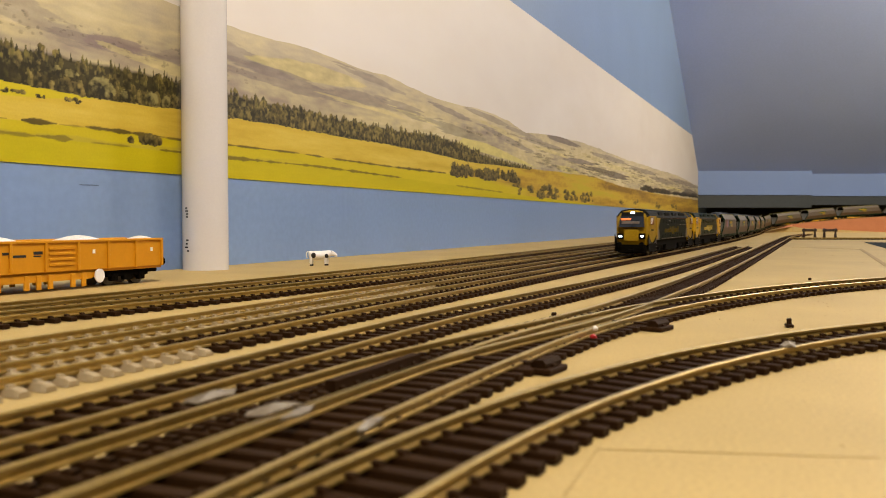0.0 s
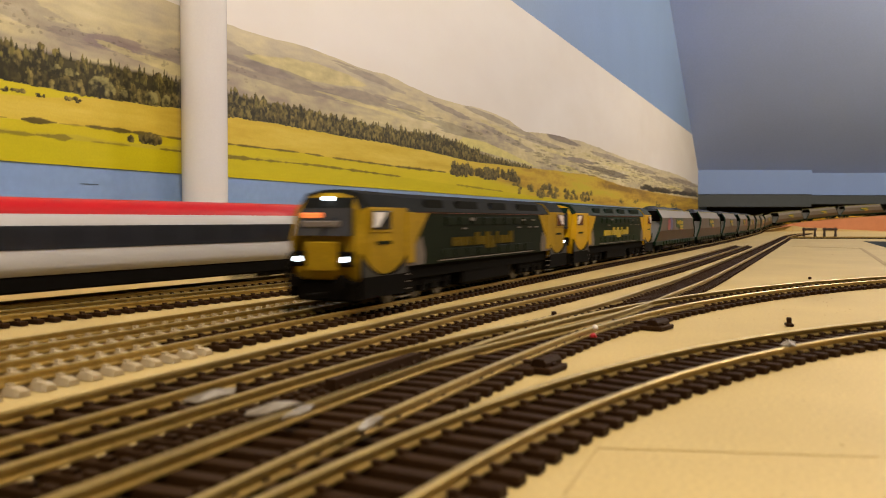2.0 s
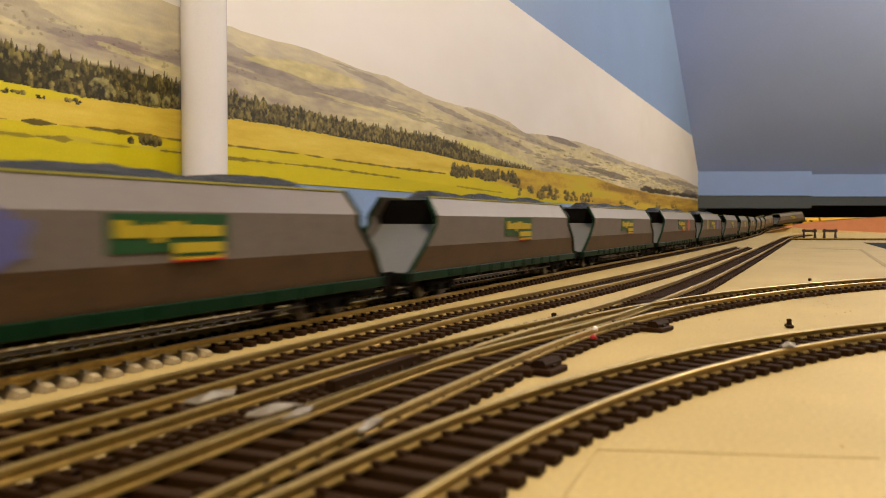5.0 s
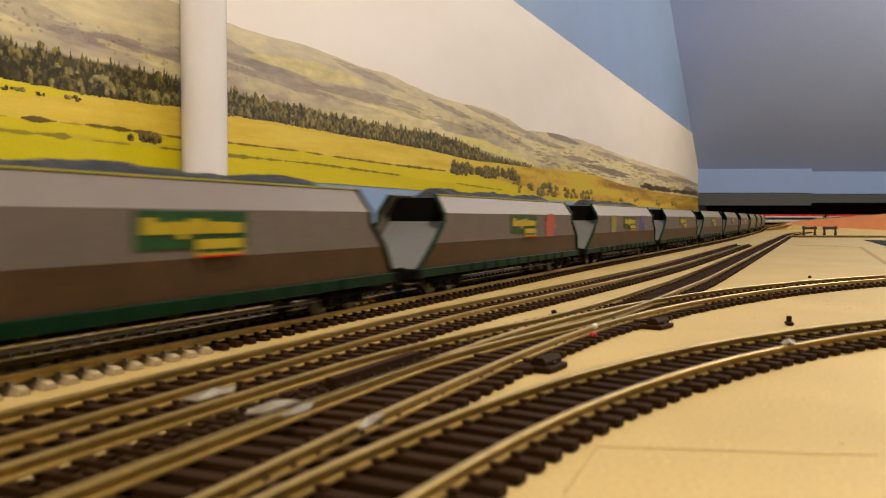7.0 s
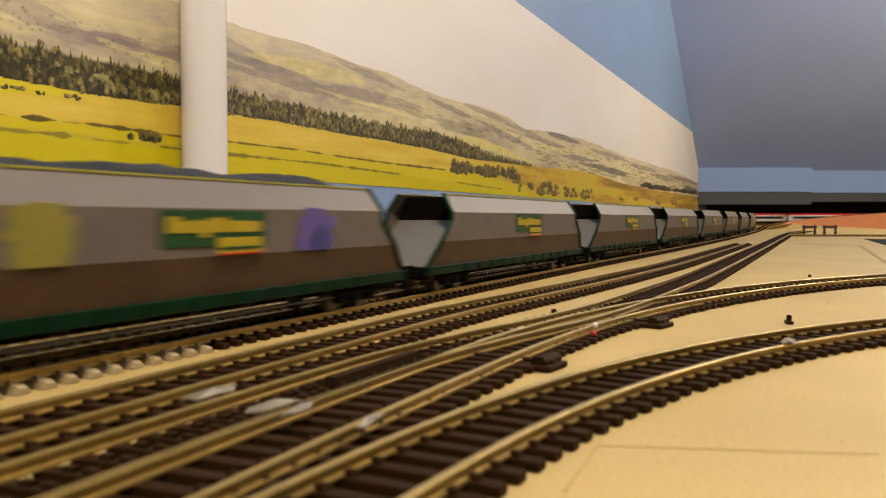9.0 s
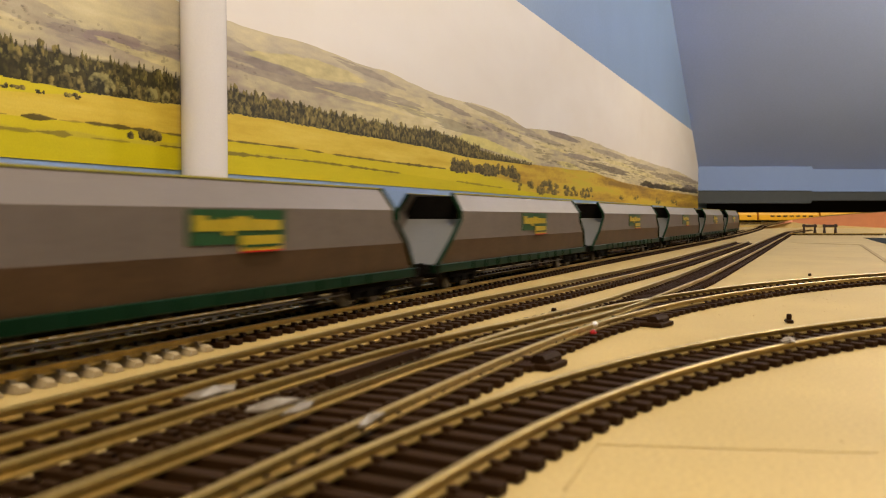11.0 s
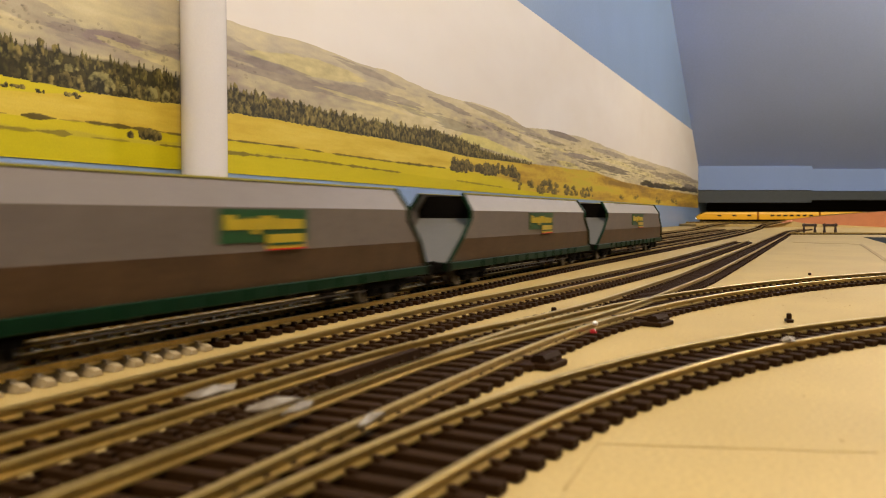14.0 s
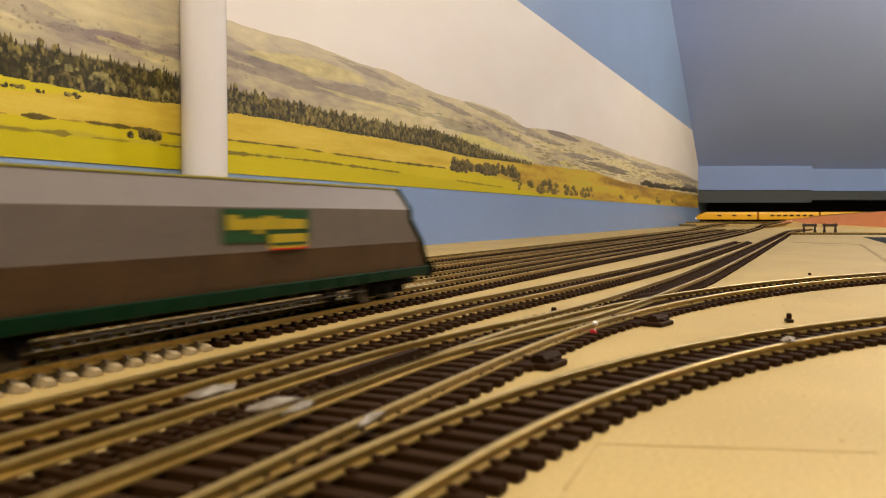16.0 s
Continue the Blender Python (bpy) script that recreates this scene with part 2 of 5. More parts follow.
def sleeper_mesh(conc):
    bm = bmesh.new()
    if conc:
        secs = []
        for y, w, h in ((-0.0150, 0.0019, 0.0015), (-0.0135, 0.0021, 0.0021), (-0.0105, 0.0021, 0.0023), (-0.006, 0.0020, 0.0020), (0, 0.0018, 0.0014),
                        (0.006, 0.0020, 0.0020), (0.0105, 0.0021, 0.0023), (0.0135, 0.0021, 0.0021), (0.0150, 0.0019, 0.0015)):
            secs.append([(-w, y, 0.0002), (w, y, 0.0002), (w * 0.62, y, h), (-w * 0.62, y, h)])
        bm.free()
        bm = loft(secs)
    else:
        add_box(bm, -0.0016, 0.0016, -0.0150, 0.0150, 0.0002, 0.0020, 0.00018)
    for y in (-0.0106, -0.0071, 0.0071, 0.0106):
        r = bmesh.ops.create_cube(bm, size=1)
        bmesh.ops.scale(bm, vec=(0.0021, 0.0017, 0.0012), verts=r["verts"])
        bmesh.ops.translate(bm, vec=(0, y, 0.0023), verts=r["verts"])
        for v in r["verts"]:
            if v.co.z > 0.0023:
                v.co.y += 0.0006 * (1 if abs(v.co.y) < 0.00885 else -1) * (1 if y > 0 else -1) * (0.6)
                v.co.x *= 0.7
    me = bpy.data.meshes.new("sleeper")
    bm.to_mesh(me)
    bm.free()
    me.materials.append(M_CONC if conc else M_SLEEPER)
    return me


SLEEPER, CONCRETE = sleeper_mesh(False), sleeper_mesh(True)
PITCH = 0.0074


def track(path, label, near=(0.05, 1.15), concrete_to=-9, until=99.0, start=-0.35, gap=(9, 9), wide=(9, 9, 1, 0)):
    """A track with two rails; sleepers between the near x limits are pieces, the rest is joined."""
    t = thing("railway_track", label, "track", "tracks on the baseboard")
    s0 = float(np.interp(start, path.x, path.s)) if path.x[0] < start else 0.0
    s1 = min(path.length, until)
    for side in (-1, 1):
        rail_mesh("rail", path, s0, s1, side, M_RAIL, t)
    rest, faces, mis = [], [], []
    count = 0
    s = s0 + 0.002
    jig = random.Random(7)
    while s < s1 - 0.002:
        p, d = path.at(s), path.way(s)
        conc = p.x < concrete_to
        me = CONCRETE if conc else SLEEPER
        m = Matrix.Translation(p + Vector((0, jig.uniform(-0.0003, 0.0003), 0))) @ Matrix.Rotation(math.atan2(d.y, d.x) + jig.uniform(-0.012, 0.012), 4, "Z")
        if wide[0] < p.x < wide[1]:
            m = m @ Matrix.Translation((0, wide[3], 0)) @ Matrix.Diagonal((1, wide[2], 1, 1))
        if gap[0] < p.x < gap[1]:
            s += PITCH
            continue
        if near[0] < p.x < near[1] and count < 150:
            o = new("sleeper", me)
            o.parent = t
            o.matrix_local = m
            count += 1
        else:
            b = len(rest)
            rest += [tuple(m @ v.co) for v in me.vertices]
            faces += [[b + i for i in f.vertices] for f in me.polygons]
            mis += [1 if conc else 0] * len(me.polygons)
        s += PITCH
    if rest:
        me = bpy.data.meshes.new("sleeper_run")
        me.from_pydata(rest, [], faces)
        me.materials.append(M_SLEEPER)
        me.materials.append(M_CONC)
        me.polygons.foreach_set("material_index", mis)
        o = new("sleeper_run", me)
        o.parent = t
        tagged(o, kind="stuff")
    return t


track(P_WALL, "brown-railed model track along the blue wall")
track(P_SECOND, "second model track with dark sleepers from the wall")
track(P_GOODS_IN, "model track with concrete then dark sleepers", concrete_to=0.46)
track(P_GOODS, "goods line with concrete then dark sleepers", concrete_to=0.213)
track(P_LOOP, "model loop track with dark sleepers ending on bare board")
track(P_STRAIGHT, "long straight model track leaving the crossing", gap=(0.02, 0.40))
track(P_CURVE, "curved model track with dark sleepers off the crossing", wide=(0.02, 0.40, 1.45, 0.0068))
track(P_NEAR, "sharply curved model track with dark sleepers")
track(P_SIDING, "short siding with dark sleepers at the buffer stops", near=(9, 9), start=0)


# ---- incline under the goods line
def incline():
    """A broad bank between the foot wall and the goods line on top of it."""
    def bearing(path):
        ss = np.linspace(0, path.length, 900)
        pts = [path.at(v) for v in ss]
        az = np.array([math.atan2(p.y, p.x) for p in pts])
        far_on = np.array([p.x for p in pts]) > 2.3
        return az[far_on][::-1], ss[far_on][::-1]
    az_g, s_g = bearing(P_GOODS)
    secs = []
    for i in range(46):
        turn = 2.6 - 0.42 * i
        a = radians(turn)
        sg = float(np.interp(a, az_g, s_g))
        g, way = P_GOODS.at(sg), P_GOODS.way(sg)
        n = Vector((-way.y, way.x, 0)).normalized()
        b, m = g + n * 0.022, g - n * 0.022
        d = min(3.45, m.xy.length - 0.01) - 0.02 * max(0, -5 - turn)
        f = Vector((d * math.cos(a), d * math.sin(a), 0))
        zb = max(g.z - 0.0003, 0.0006)
        zf = float(np.interp(-turn, (-2.6, -1.5, -0.33, 2.24, 4.32, 16), (0.0030, 0.0225, 0.0350, 0.0500, 0.0590, 0.100)))
        foot = min(zf - 0.0003, float(np.interp(-turn, (-2.6, -0.9, -0.33, 4.4, 16), (0.05, 0.022, 0.0150, 0.0005, 0.0005))))
        zf = min(zf, zb + 0.018)
        foot = min(foot, zf - 0.0003)
        secs.append([(f.x, f.y, zf), (m.x, m.y, zb), (b.x, b.y, zb), (b.x, b.y, 0), (f.x - 0.01, f.y, 0), (f.x - 0.001, f.y, foot)])
    bm = loft(secs)
    bm.normal_update()
    for f in bm.faces:
        f.material_index = 1 if f.normal.z > 0.7 or min(v.co.z for v in f.verts) < 0.0004 else 0
    return tagged(link("incline", bm, [M_TERRA, M_BOARD]), "terracotta sided incline carrying the goods line", "incline", kind="structure")


incline()

# ---- waste pipe
pipe = thing("waste_pipe", "white plastic waste pipe standing before the wall", "pipe")
bm = loft([[(0.580 + r * math.cos(k * math.pi / 32), 0.474 + r * math.sin(k * math.pi / 32), z) for k in range(64)] for r, z in ((0.0192, 0.0), (0.0192, 0.4), (0.0192, 1.598), (0.0172, 1.598), (0.0172, 0.0))], cap=False)
for f in bm.faces:
    f.smooth = abs(f.normal.z) < 0.5
for e in bm.edges:
    e.smooth = 0.0001 < e.verts[0].co.z < 1.5 or abs(e.verts[0].co.z - e.verts[1].co.z) > 0.1
part("tube", bm, M_PIPE, pipe)


# ---- printed landscape frieze on the long wall
def patchy(name, colours, scale, stretch=(1, 1, 2.2), rough=0.5, fine=140.0, island=0.0, relief=0.0, gloss=0.2):
    m = bpy.data.materials.new(name)
    m.use_nodes = True
    nt = m.node_tree
    b = nt.nodes["Principled BSDF"]
    b.inputs["Roughness"].default_value = rough
    b.inputs["Specular IOR Level"].default_value = gloss
    co, mp = nt.nodes.new("ShaderNodeTexCoord"), nt.nodes.new("ShaderNodeMapping")
    mp.inputs["Scale"].default_value = stretch
    nt.links.new(co.outputs["Object"], mp.inputs["Vector"])
    n1, n2 = nt.nodes.new("ShaderNodeTexNoise"), nt.nodes.new("ShaderNodeTexNoise")
    n1.inputs["Scale"].default_value, n2.inputs["Scale"].default_value = scale, fine
    n1.inputs["Detail"].default_value, n1.inputs["Distortion"].default_value = 5, 0.6
    n2.inputs["Detail"].default_value = 4
    for n in (n1, n2):
        nt.links.new(mp.outputs[0], n.inputs["Vector"])
    mx = nt.nodes.new("ShaderNodeMath")
    mx.operation = "MULTIPLY_ADD"
    mx.inputs[1].default_value = 0.35
    nt.links.new(n2.outputs["Fac"], mx.inputs[0])
    nt.links.new(n1.outputs["Fac"], mx.inputs[2])
    last = mx
    if relief:
        sh, n3 = nt.nodes.new("ShaderNodeMapping"), nt.nodes.new("ShaderNodeTexNoise")
        sh.inputs["Location"].default_value = (0.016, 0, 0.020)
        nt.links.new(mp.outputs[0], sh.inputs["Vector"])
        n3.inputs["Scale"].default_value, n3.inputs["Detail"].default_value, n3.inputs["Distortion"].default_value = scale, 5, 0.6
        nt.links.new(sh.outputs[0], n3.inputs["Vector"])
        df, md = nt.nodes.new("ShaderNodeMath"), nt.nodes.new("ShaderNodeMath")
        df.operation, md.operation = "SUBTRACT", "MULTIPLY_ADD"
        nt.links.new(n1.outputs["Fac"], df.inputs[0])
        nt.links.new(n3.outputs["Fac"], df.inputs[1])
        md.inputs[1].default_value = relief
        nt.links.new(df.outputs[0], md.inputs[0])
        nt.links.new(mx.outputs[0], md.inputs[2])
        last = mx = md
    if island:
        ge = nt.nodes.new("ShaderNodeNewGeometry")
        m2 = nt.nodes.new("ShaderNodeMath")
        m2.operation = "MULTIPLY_ADD"
        m2.inputs[1].default_value = island
        nt.links.new(ge.outputs["Random Per Island"], m2.inputs[0])
        nt.links.new(mx.outputs[0], m2.inputs[2])
        last = m2
    cr = nt.nodes.new("ShaderNodeValToRGB")
    lo, hi = 0.45, 0.90 + island
    el = cr.color_ramp.elements
    while len(el) < len(colours):
        el.new(0.5)
    for k, c in enumerate(colours):
        el[k].position = (lo + (hi - lo) * k / (len(colours) - 1)) / 1.6
        el[k].color = (*c, 1)
    sc = nt.nodes.new("ShaderNodeMath")
    sc.operation = "MULTIPLY"
    sc.inputs[1].default_value = 1 / 1.6
    nt.links.new(last.outputs[0], sc.inputs[0])
    nt.links.new(sc.outputs[0], cr.inputs["Fac"])
    nt.links.new(cr.outputs[0], b.inputs["Base Color"])
    return m


M_SKY = patchy("print_sky", ((0.68, 0.63, 0.565), (0.74, 0.705, 0.65)), 2.0, fine=8, gloss=0.5)


def ink():
    """Printed ink: the sheet's own colours with a fine paper grain."""
    m = bpy.data.materials.new("printed_ink")
    m.use_nodes = True
    nt = m.node_tree
    b = nt.nodes["Principled BSDF"]
    b.inputs["Roughness"].default_value = 0.5
    b.inputs["Specular IOR Level"].default_value = 0.2
    at, co, no, mr, mx = (nt.nodes.new("ShaderNode" + k) for k in ("Attribute", "TexCoord", "TexNoise", "MapRange", "VectorMath"))
    at.attribute_name = "ink"
    no.inputs["Scale"].default_value, no.inputs["Detail"].default_value = 700, 3
    mr.inputs["From Min"].default_value, mr.inputs["From Max"].default_value = 0.3, 0.7
    mr.inputs["To Min"].default_value, mr.inputs["To Max"].default_value = 0.97, 1.03
    mx.operation = "SCALE"
    nt.links.new(co.outputs["Object"], no.inputs["Vector"])
    nt.links.new(no.outputs["Fac"], mr.inputs["Value"])
    nt.links.new(at.outputs["Color"], mx.inputs[0])
    nt.links.new(mr.outputs[0], mx.inputs["Scale"])
    nt.links.new(mx.outputs[0], b.inputs["Base Color"])
    return m


mural = thing("landscape_frieze", "printed photo frieze of hills, woods and yellow fields", "mural")
X0, X1, Z0, Z1 = -0.45, 4.31, 0.0818, 0.440
ZT = 0.2405


def lattice(x, z, seed):
    """Smooth value noise on a unit grid."""
    xi, zi = np.floor(x).astype(np.int64), np.floor(z).astype(np.int64)
    fx, fz = x - xi, z - zi
    fx, fz = fx * fx * (3 - 2 * fx), fz * fz * (3 - 2 * fz)
    def rnd(a, b):
        h = (a * 374761393 + b * 668265263 + seed * 974711) & 0xFFFFFFFF
        h = ((h ^ (h >> 13)) * 1274126177) & 0xFFFFFFFF
        return ((h ^ (h >> 16)) & 0xFFFF) / 65535.0
    return (rnd(xi, zi) * (1 - fx) + rnd(xi + 1, zi) * fx) * (1 - fz) + (rnd(xi, zi + 1) * (1 - fx) + rnd(xi + 1, zi + 1) * fx) * fz


def cloudy(x, z, kx, kz, seed, octaves=5):
    """Fractal noise about 0 with features of 1/kx by 1/kz metres."""
    return sum((lattice(x * kx * 2 ** o + 50 * o + 900, z * kz * 2 ** o + 31 * o + 900, seed + o) - 0.5) / 1.8 ** o for o in range(octaves))


def landscape():
    xs = list(np.arange(X0, 0.36, 0.005))
    x = 0.36
    while x < X1:
        xs.append(x)
        x += 0.0016 * (x * x + 0.25) + 0.00012
    xs = np.array(xs + [X1])
    zs = np.arange(Z0, ZT, 0.00068)
    gx, gz = np.meshgrid(xs, zs, indexing="ij")
    line = lambda *k: np.interp(gx, k[0::2], k[1::2])
    wob = lambda amp, k, seed: amp * cloudy(gx, gx * 0, k, 1, seed)
    def lay(img, mask, colour):
        m = np.clip(mask, 0, 1)[..., None]
        return img * (1 - m) + m * colour
    def ramp(v, *cols):
        v = np.clip(v, 0, 1) * (len(cols) - 1)
        cols = np.array(cols)
        i = np.minimum(v.astype(int), len(cols) - 2)
        return cols[i] + (cols[i + 1] - cols[i]) * (v - i)[..., None]
    soft = lambda v, w: np.clip(v / w + 0.5, 0, 1)
    # skyline and the far fell, lit from the east
    ridge = line(-0.5, 0.26, 0.60, 0.224, 0.687, 0.2245, 0.80, 0.2285, 0.85, 0.2285, 0.917, 0.2268, 0.962, 0.2285, 1.03, 0.2245, 1.14, 0.2198, 1.306, 0.2250, 1.449, 0.2245,
                 1.55, 0.2118, 1.74, 0.2250, 1.93, 0.2300, 2.17, 0.2290, 2.45, 0.2240, 2.93, 0.2270, 3.61, 0.2300, 4.14, 0.2160, 4.4, 0.215) + wob(0.0035, 9, 3)
    fold = cloudy(gx * 0.8 + gz * 1.6, gz - gx * 0.03, 5.0, 22, 11)
    lit = fold - cloudy((gx - 0.010) * 0.8 + gz * 1.6, gz + 0.0022 - gx * 0.03, 5.0, 22, 11)
    fine = cloudy(gx, gz, 60, 160, 12)
    tone = 0.58 + 0.62 * fold + 1.7 * lit + 0.22 * fine
    img = ramp(tone, (0.30, 0.245, 0.20), (0.43, 0.365, 0.235), (0.56, 0.48, 0.26), (0.66, 0.575, 0.35))
    # paler haze high on the fell
    img = lay(img, 0.45 * soft(gz - 0.205, 0.03), np.array((0.60, 0.53, 0.37)))
    # shaded corries and heather
    def patch(px, pz, rx, rz, colour, amount, tilt=0.0, seed=40, rag=0.55):
        nonlocal img
        dx, dz = gx - px, gz - pz - tilt * (gx - px)
        d = (dx / rx) ** 2 + (dz / rz) ** 2
        img = lay(img, amount * soft(1 - d + rag * 2.5 * cloudy(gx + 2 * gz, gz, 1.7 / rx, 1.4 / rz, seed, 5), 0.26), np.array(colour) * (1 + 0.22 * fine[..., None] + 1.0 * lit[..., None]))
    shade, dusk, pasture = (0.235, 0.195, 0.175), (0.29, 0.245, 0.205), (0.60, 0.52, 0.235)
    patch(0.42, 0.186, 0.055, 0.010, dusk, 0.55, -0.20, 41)
    patch(0.49, 0.178, 0.055, 0.0045, shade, 0.55, 0.0, 42)
    patch(0.505, 0.1795, 0.030, 0.0060, (0.26, 0.20, 0.19), 0.75, 0.05, 43, 0.2)
    patch(0.56, 0.172, 0.060, 0.0050, pasture, 0.60, -0.08, 44)
    patch(0.58, 0.184, 0.040, 0.0045, dusk, 0.55, 0.15, 45)
    patch(0.68, 0.198, 0.075, 0.0085, dusk, 0.75, -0.10, 46)
    patch(0.79, 0.2035, 0.110, 0.0085, (0.55, 0.47, 0.21), 0.80, 0.03, 47, 0.3)
    patch(0.74, 0.186, 0.120, 0.0085, shade, 0.70, -0.04, 48)
    patch(0.90, 0.190, 0.100, 0.0080, shade, 0.62, 0.02, 49)
    patch(0.93, 0.2175, 0.090, 0.0045, dusk, 0.65, -0.05, 50)
    patch(1.02, 0.193, 0.075, 0.0060, shade, 0.60, -0.05, 51)
    patch(0.92, 0.1815, 0.10, 0.0025, pasture, 0.55, -0.02, 52)
    patch(1.06, 0.186, 0.09, 0.0028, pasture, 0.65, -0.05, 53)
    patch(1.18, 0.182, 0.14, 0.0080, (0.27, 0.235, 0.165), 0.70, -0.03, 54)
    patch(1.20, 0.2055, 0.085, 0.0040, shade, 0.75, -0.06, 55)
    patch(1.33, 0.2175, 0.14, 0.0055, shade, 0.60, -0.05, 56)
    patch(1.40, 0.200, 0.10, 0.0055, pasture, 0.65, -0.08, 57)
    patch(1.46, 0.187, 0.14, 0.0055, dusk, 0.75, -0.08, 58)
    patch(1.55, 0.207, 0.10, 0.0045, dusk, 0.6, -0.04, 59)
    patch(1.82, 0.2185, 0.15, 0.0062, (0.19, 0.155, 0.145), 0.85, 0.0, 60, 0.3)
    patch(1.66, 0.199, 0.13, 0.0045, dusk, 0.7, 0.0, 61)
    patch(1.72, 0.1875, 0.11, 0.0040, pasture, 0.8, -0.02, 62, 0.4)
    patch(1.95, 0.182, 0.16, 0.0060, shade, 0.85, 0.03, 63, 0.5)
    patch(2.10, 0.199, 0.13, 0.0060, (0.50, 0.43, 0.20), 0.6, 0.0, 64)
    patch(2.35, 0.212, 0.22, 0.0065, dusk, 0.75, 0.0, 65)
    patch(2.40, 0.193, 0.20, 0.0060, pasture, 0.7, -0.01, 66)
    patch(2.30, 0.172, 0.30, 0.0085, (0.16, 0.13, 0.10), 0.85, 0.0, 67, 0.5)
    patch(2.80, 0.205, 0.25, 0.0070, dusk, 0.75, 0.0, 68)
    patch(2.75, 0.180, 0.25, 0.0060, pasture, 0.65, 0.0, 69)
    patch(3.20, 0.192, 0.25, 0.0090, (0.22, 0.18, 0.14), 0.75, 0.0, 70)
    patch(3.45, 0.172, 0.22, 0.0060, (0.56, 0.48, 0.16), 0.75, 0.0, 71)
    patch(3.80, 0.205, 0.40, 0.0120, (0.23, 0.18, 0.14), 0.75, 0.0, 72)
    patch(4.00, 0.172, 0.30, 0.0140, (0.15, 0.115, 0.085), 0.85, 0.0, 73)
    # pasture under the far wood, with a sharp upper edge
    top = line(1.20, 0.160, 1.23, 0.1725, 1.33, 0.1730, 1.48, 0.1610, 1.60, 0.1500, 1.62, 0.149)
    low = line(1.20, 0.160, 1.30, 0.1560, 1.45, 0.1520, 1.60, 0.1480, 1.62, 0.148)
    img = lay(img, soft(top - gz + wob(0.001, 40, 5), 0.0012) * soft(gz - low, 0.0012) * (gx > 1.2) * (gx < 1.62), np.array((0.60, 0.53, 0.19)) * (1 + 0.18 * fine[..., None]))
    patch(1.86, 0.1575, 0.10, 0.0060, (0.58, 0.50, 0.18), 0.85, -0.02, 74, 0.2)
    # heath and orange fields to the east
    heath = line(1.0, 0.12, 1.19, 0.1380, 1.31, 0.1375, 1.585, 0.1440, 2.1, 0.1540, 2.46, 0.1420, 3.05, 0.1400, 4.15, 0.1440, 4.4, 0.144) + wob(0.002, 8, 6)
    hue = 0.5 + 0.9 * cloudy(gx, gz, 3.0, 45, 21) + 0.25 * fine
    img = lay(img, soft(heath - gz, 0.0012), ramp(hue, (0.25, 0.150, 0.030), (0.41, 0.255, 0.030), (0.54, 0.37, 0.040), (0.50, 0.40, 0.03)))
    # stubble, strip and meadow
    wood_lo = line(-0.5, 0.139, 0.403, 0.1364, 0.46, 0.1355, 0.503, 0.1359, 0.577, 0.1385, 0.642, 0.1384, 0.734, 0.1404, 0.849, 0.1395, 0.994, 0.1408, 1.10, 0.1400, 1.256, 0.1365, 1.585, 0.1425) + wob(0.0010, 25, 7)
    grain = 0.5 + 0.55 * cloudy(gx, gz, 8, 90, 22) + 0.25 * cloudy(gx, gz, 45, 260, 23)
    field = ramp(grain, (0.50, 0.345, 0.030), (0.59, 0.435, 0.050), (0.66, 0.51, 0.085))
    west = soft(1.42 - gx + 0.2 * cloudy(gx, gz, 2, 60, 24), 0.25)
    img = lay(img, soft(wood_lo - gz, 0.0008) * west, field)
    strip = line(-0.5, 0.131, 0.40, 0.1262, 0.44, 0.1290, 0.485, 0.1345, 0.50, 0.150)
    img = lay(img, soft(gz - strip, 0.0008) * soft(wood_lo - gz, 0.0008) * (gx < 0.5), ramp(grain, (0.52, 0.44, 0.010), (0.60, 0.50, 0.015)))
    hedge1 = line(-0.5, 0.110, 0.402, 0.1106, 0.444, 0.1112, 0.475, 0.1119, 0.577, 0.1116, 0.642, 0.1126, 0.766, 0.1136, 0.836, 0.1125, 0.994, 0.1120, 1.175, 0.1131, 1.4, 0.110)
    hedge2 = line(-0.5, 0.102, 0.402, 0.1018, 0.503, 0.1019, 0.642, 0.1015, 0.80, 0.1028, 0.962, 0.1007, 1.064, 0.0996, 1.333, 0.0946, 1.8, 0.0885, 2.3, 0.083)
    img = lay(img, soft(hedge1 - gz, 0.0008) * west, ramp(grain, (0.50, 0.415, 0.006), (0.57, 0.47, 0.012)))
    img = lay(img, 0.6 * soft(hedge2 + 0.0022 - gz + wob(0.003, 30, 8), 0.0015) * west * soft(0.75 - gx, 0.2), ramp(grain, (0.33, 0.27, 0.03), (0.50, 0.41, 0.05)))
    img = lay(img, soft(hedge2 - 0.0012 - gz, 0.0010) * soft(2.35 - gx, 0.5), ramp(grain, (0.45, 0.385, 0.002), (0.53, 0.445, 0.006)))
    # hedges, broken and uneven
    def hedge(mid, a, b, w, amount, seed):
        nonlocal img
        body = w * 1.45 * np.clip(np.minimum(gx - a, b - gx) / 0.014 + 0.25, 0, 1) * (1 + 0.9 * cloudy(gx, gx * 0, 90, 1, seed)) - np.abs(gz - mid - w * 0.5)
        img = lay(img, amount * soft(body, 0.0006) * (gx > a) * (gx < b), np.array((0.085, 0.062, 0.014)) * (1 + 0.5 * fine[..., None]))
    for k, (a, b, w, q) in enumerate(((-0.4, 0.407, 0.0006, 0.8), (0.418, 0.449, 0.0011, 0.95), (0.45, 0.474, 0.0004, 0.5), (0.474, 0.56, 0.0010, 0.92), (0.556, 0.62, 0.0006, 0.85), (0.62, 0.765, 0.0006, 0.85),
                                      (0.775, 0.815, 0.0007, 0.85), (0.832, 0.99, 0.0007, 0.85), (0.99, 1.16, 0.0009, 0.9))):
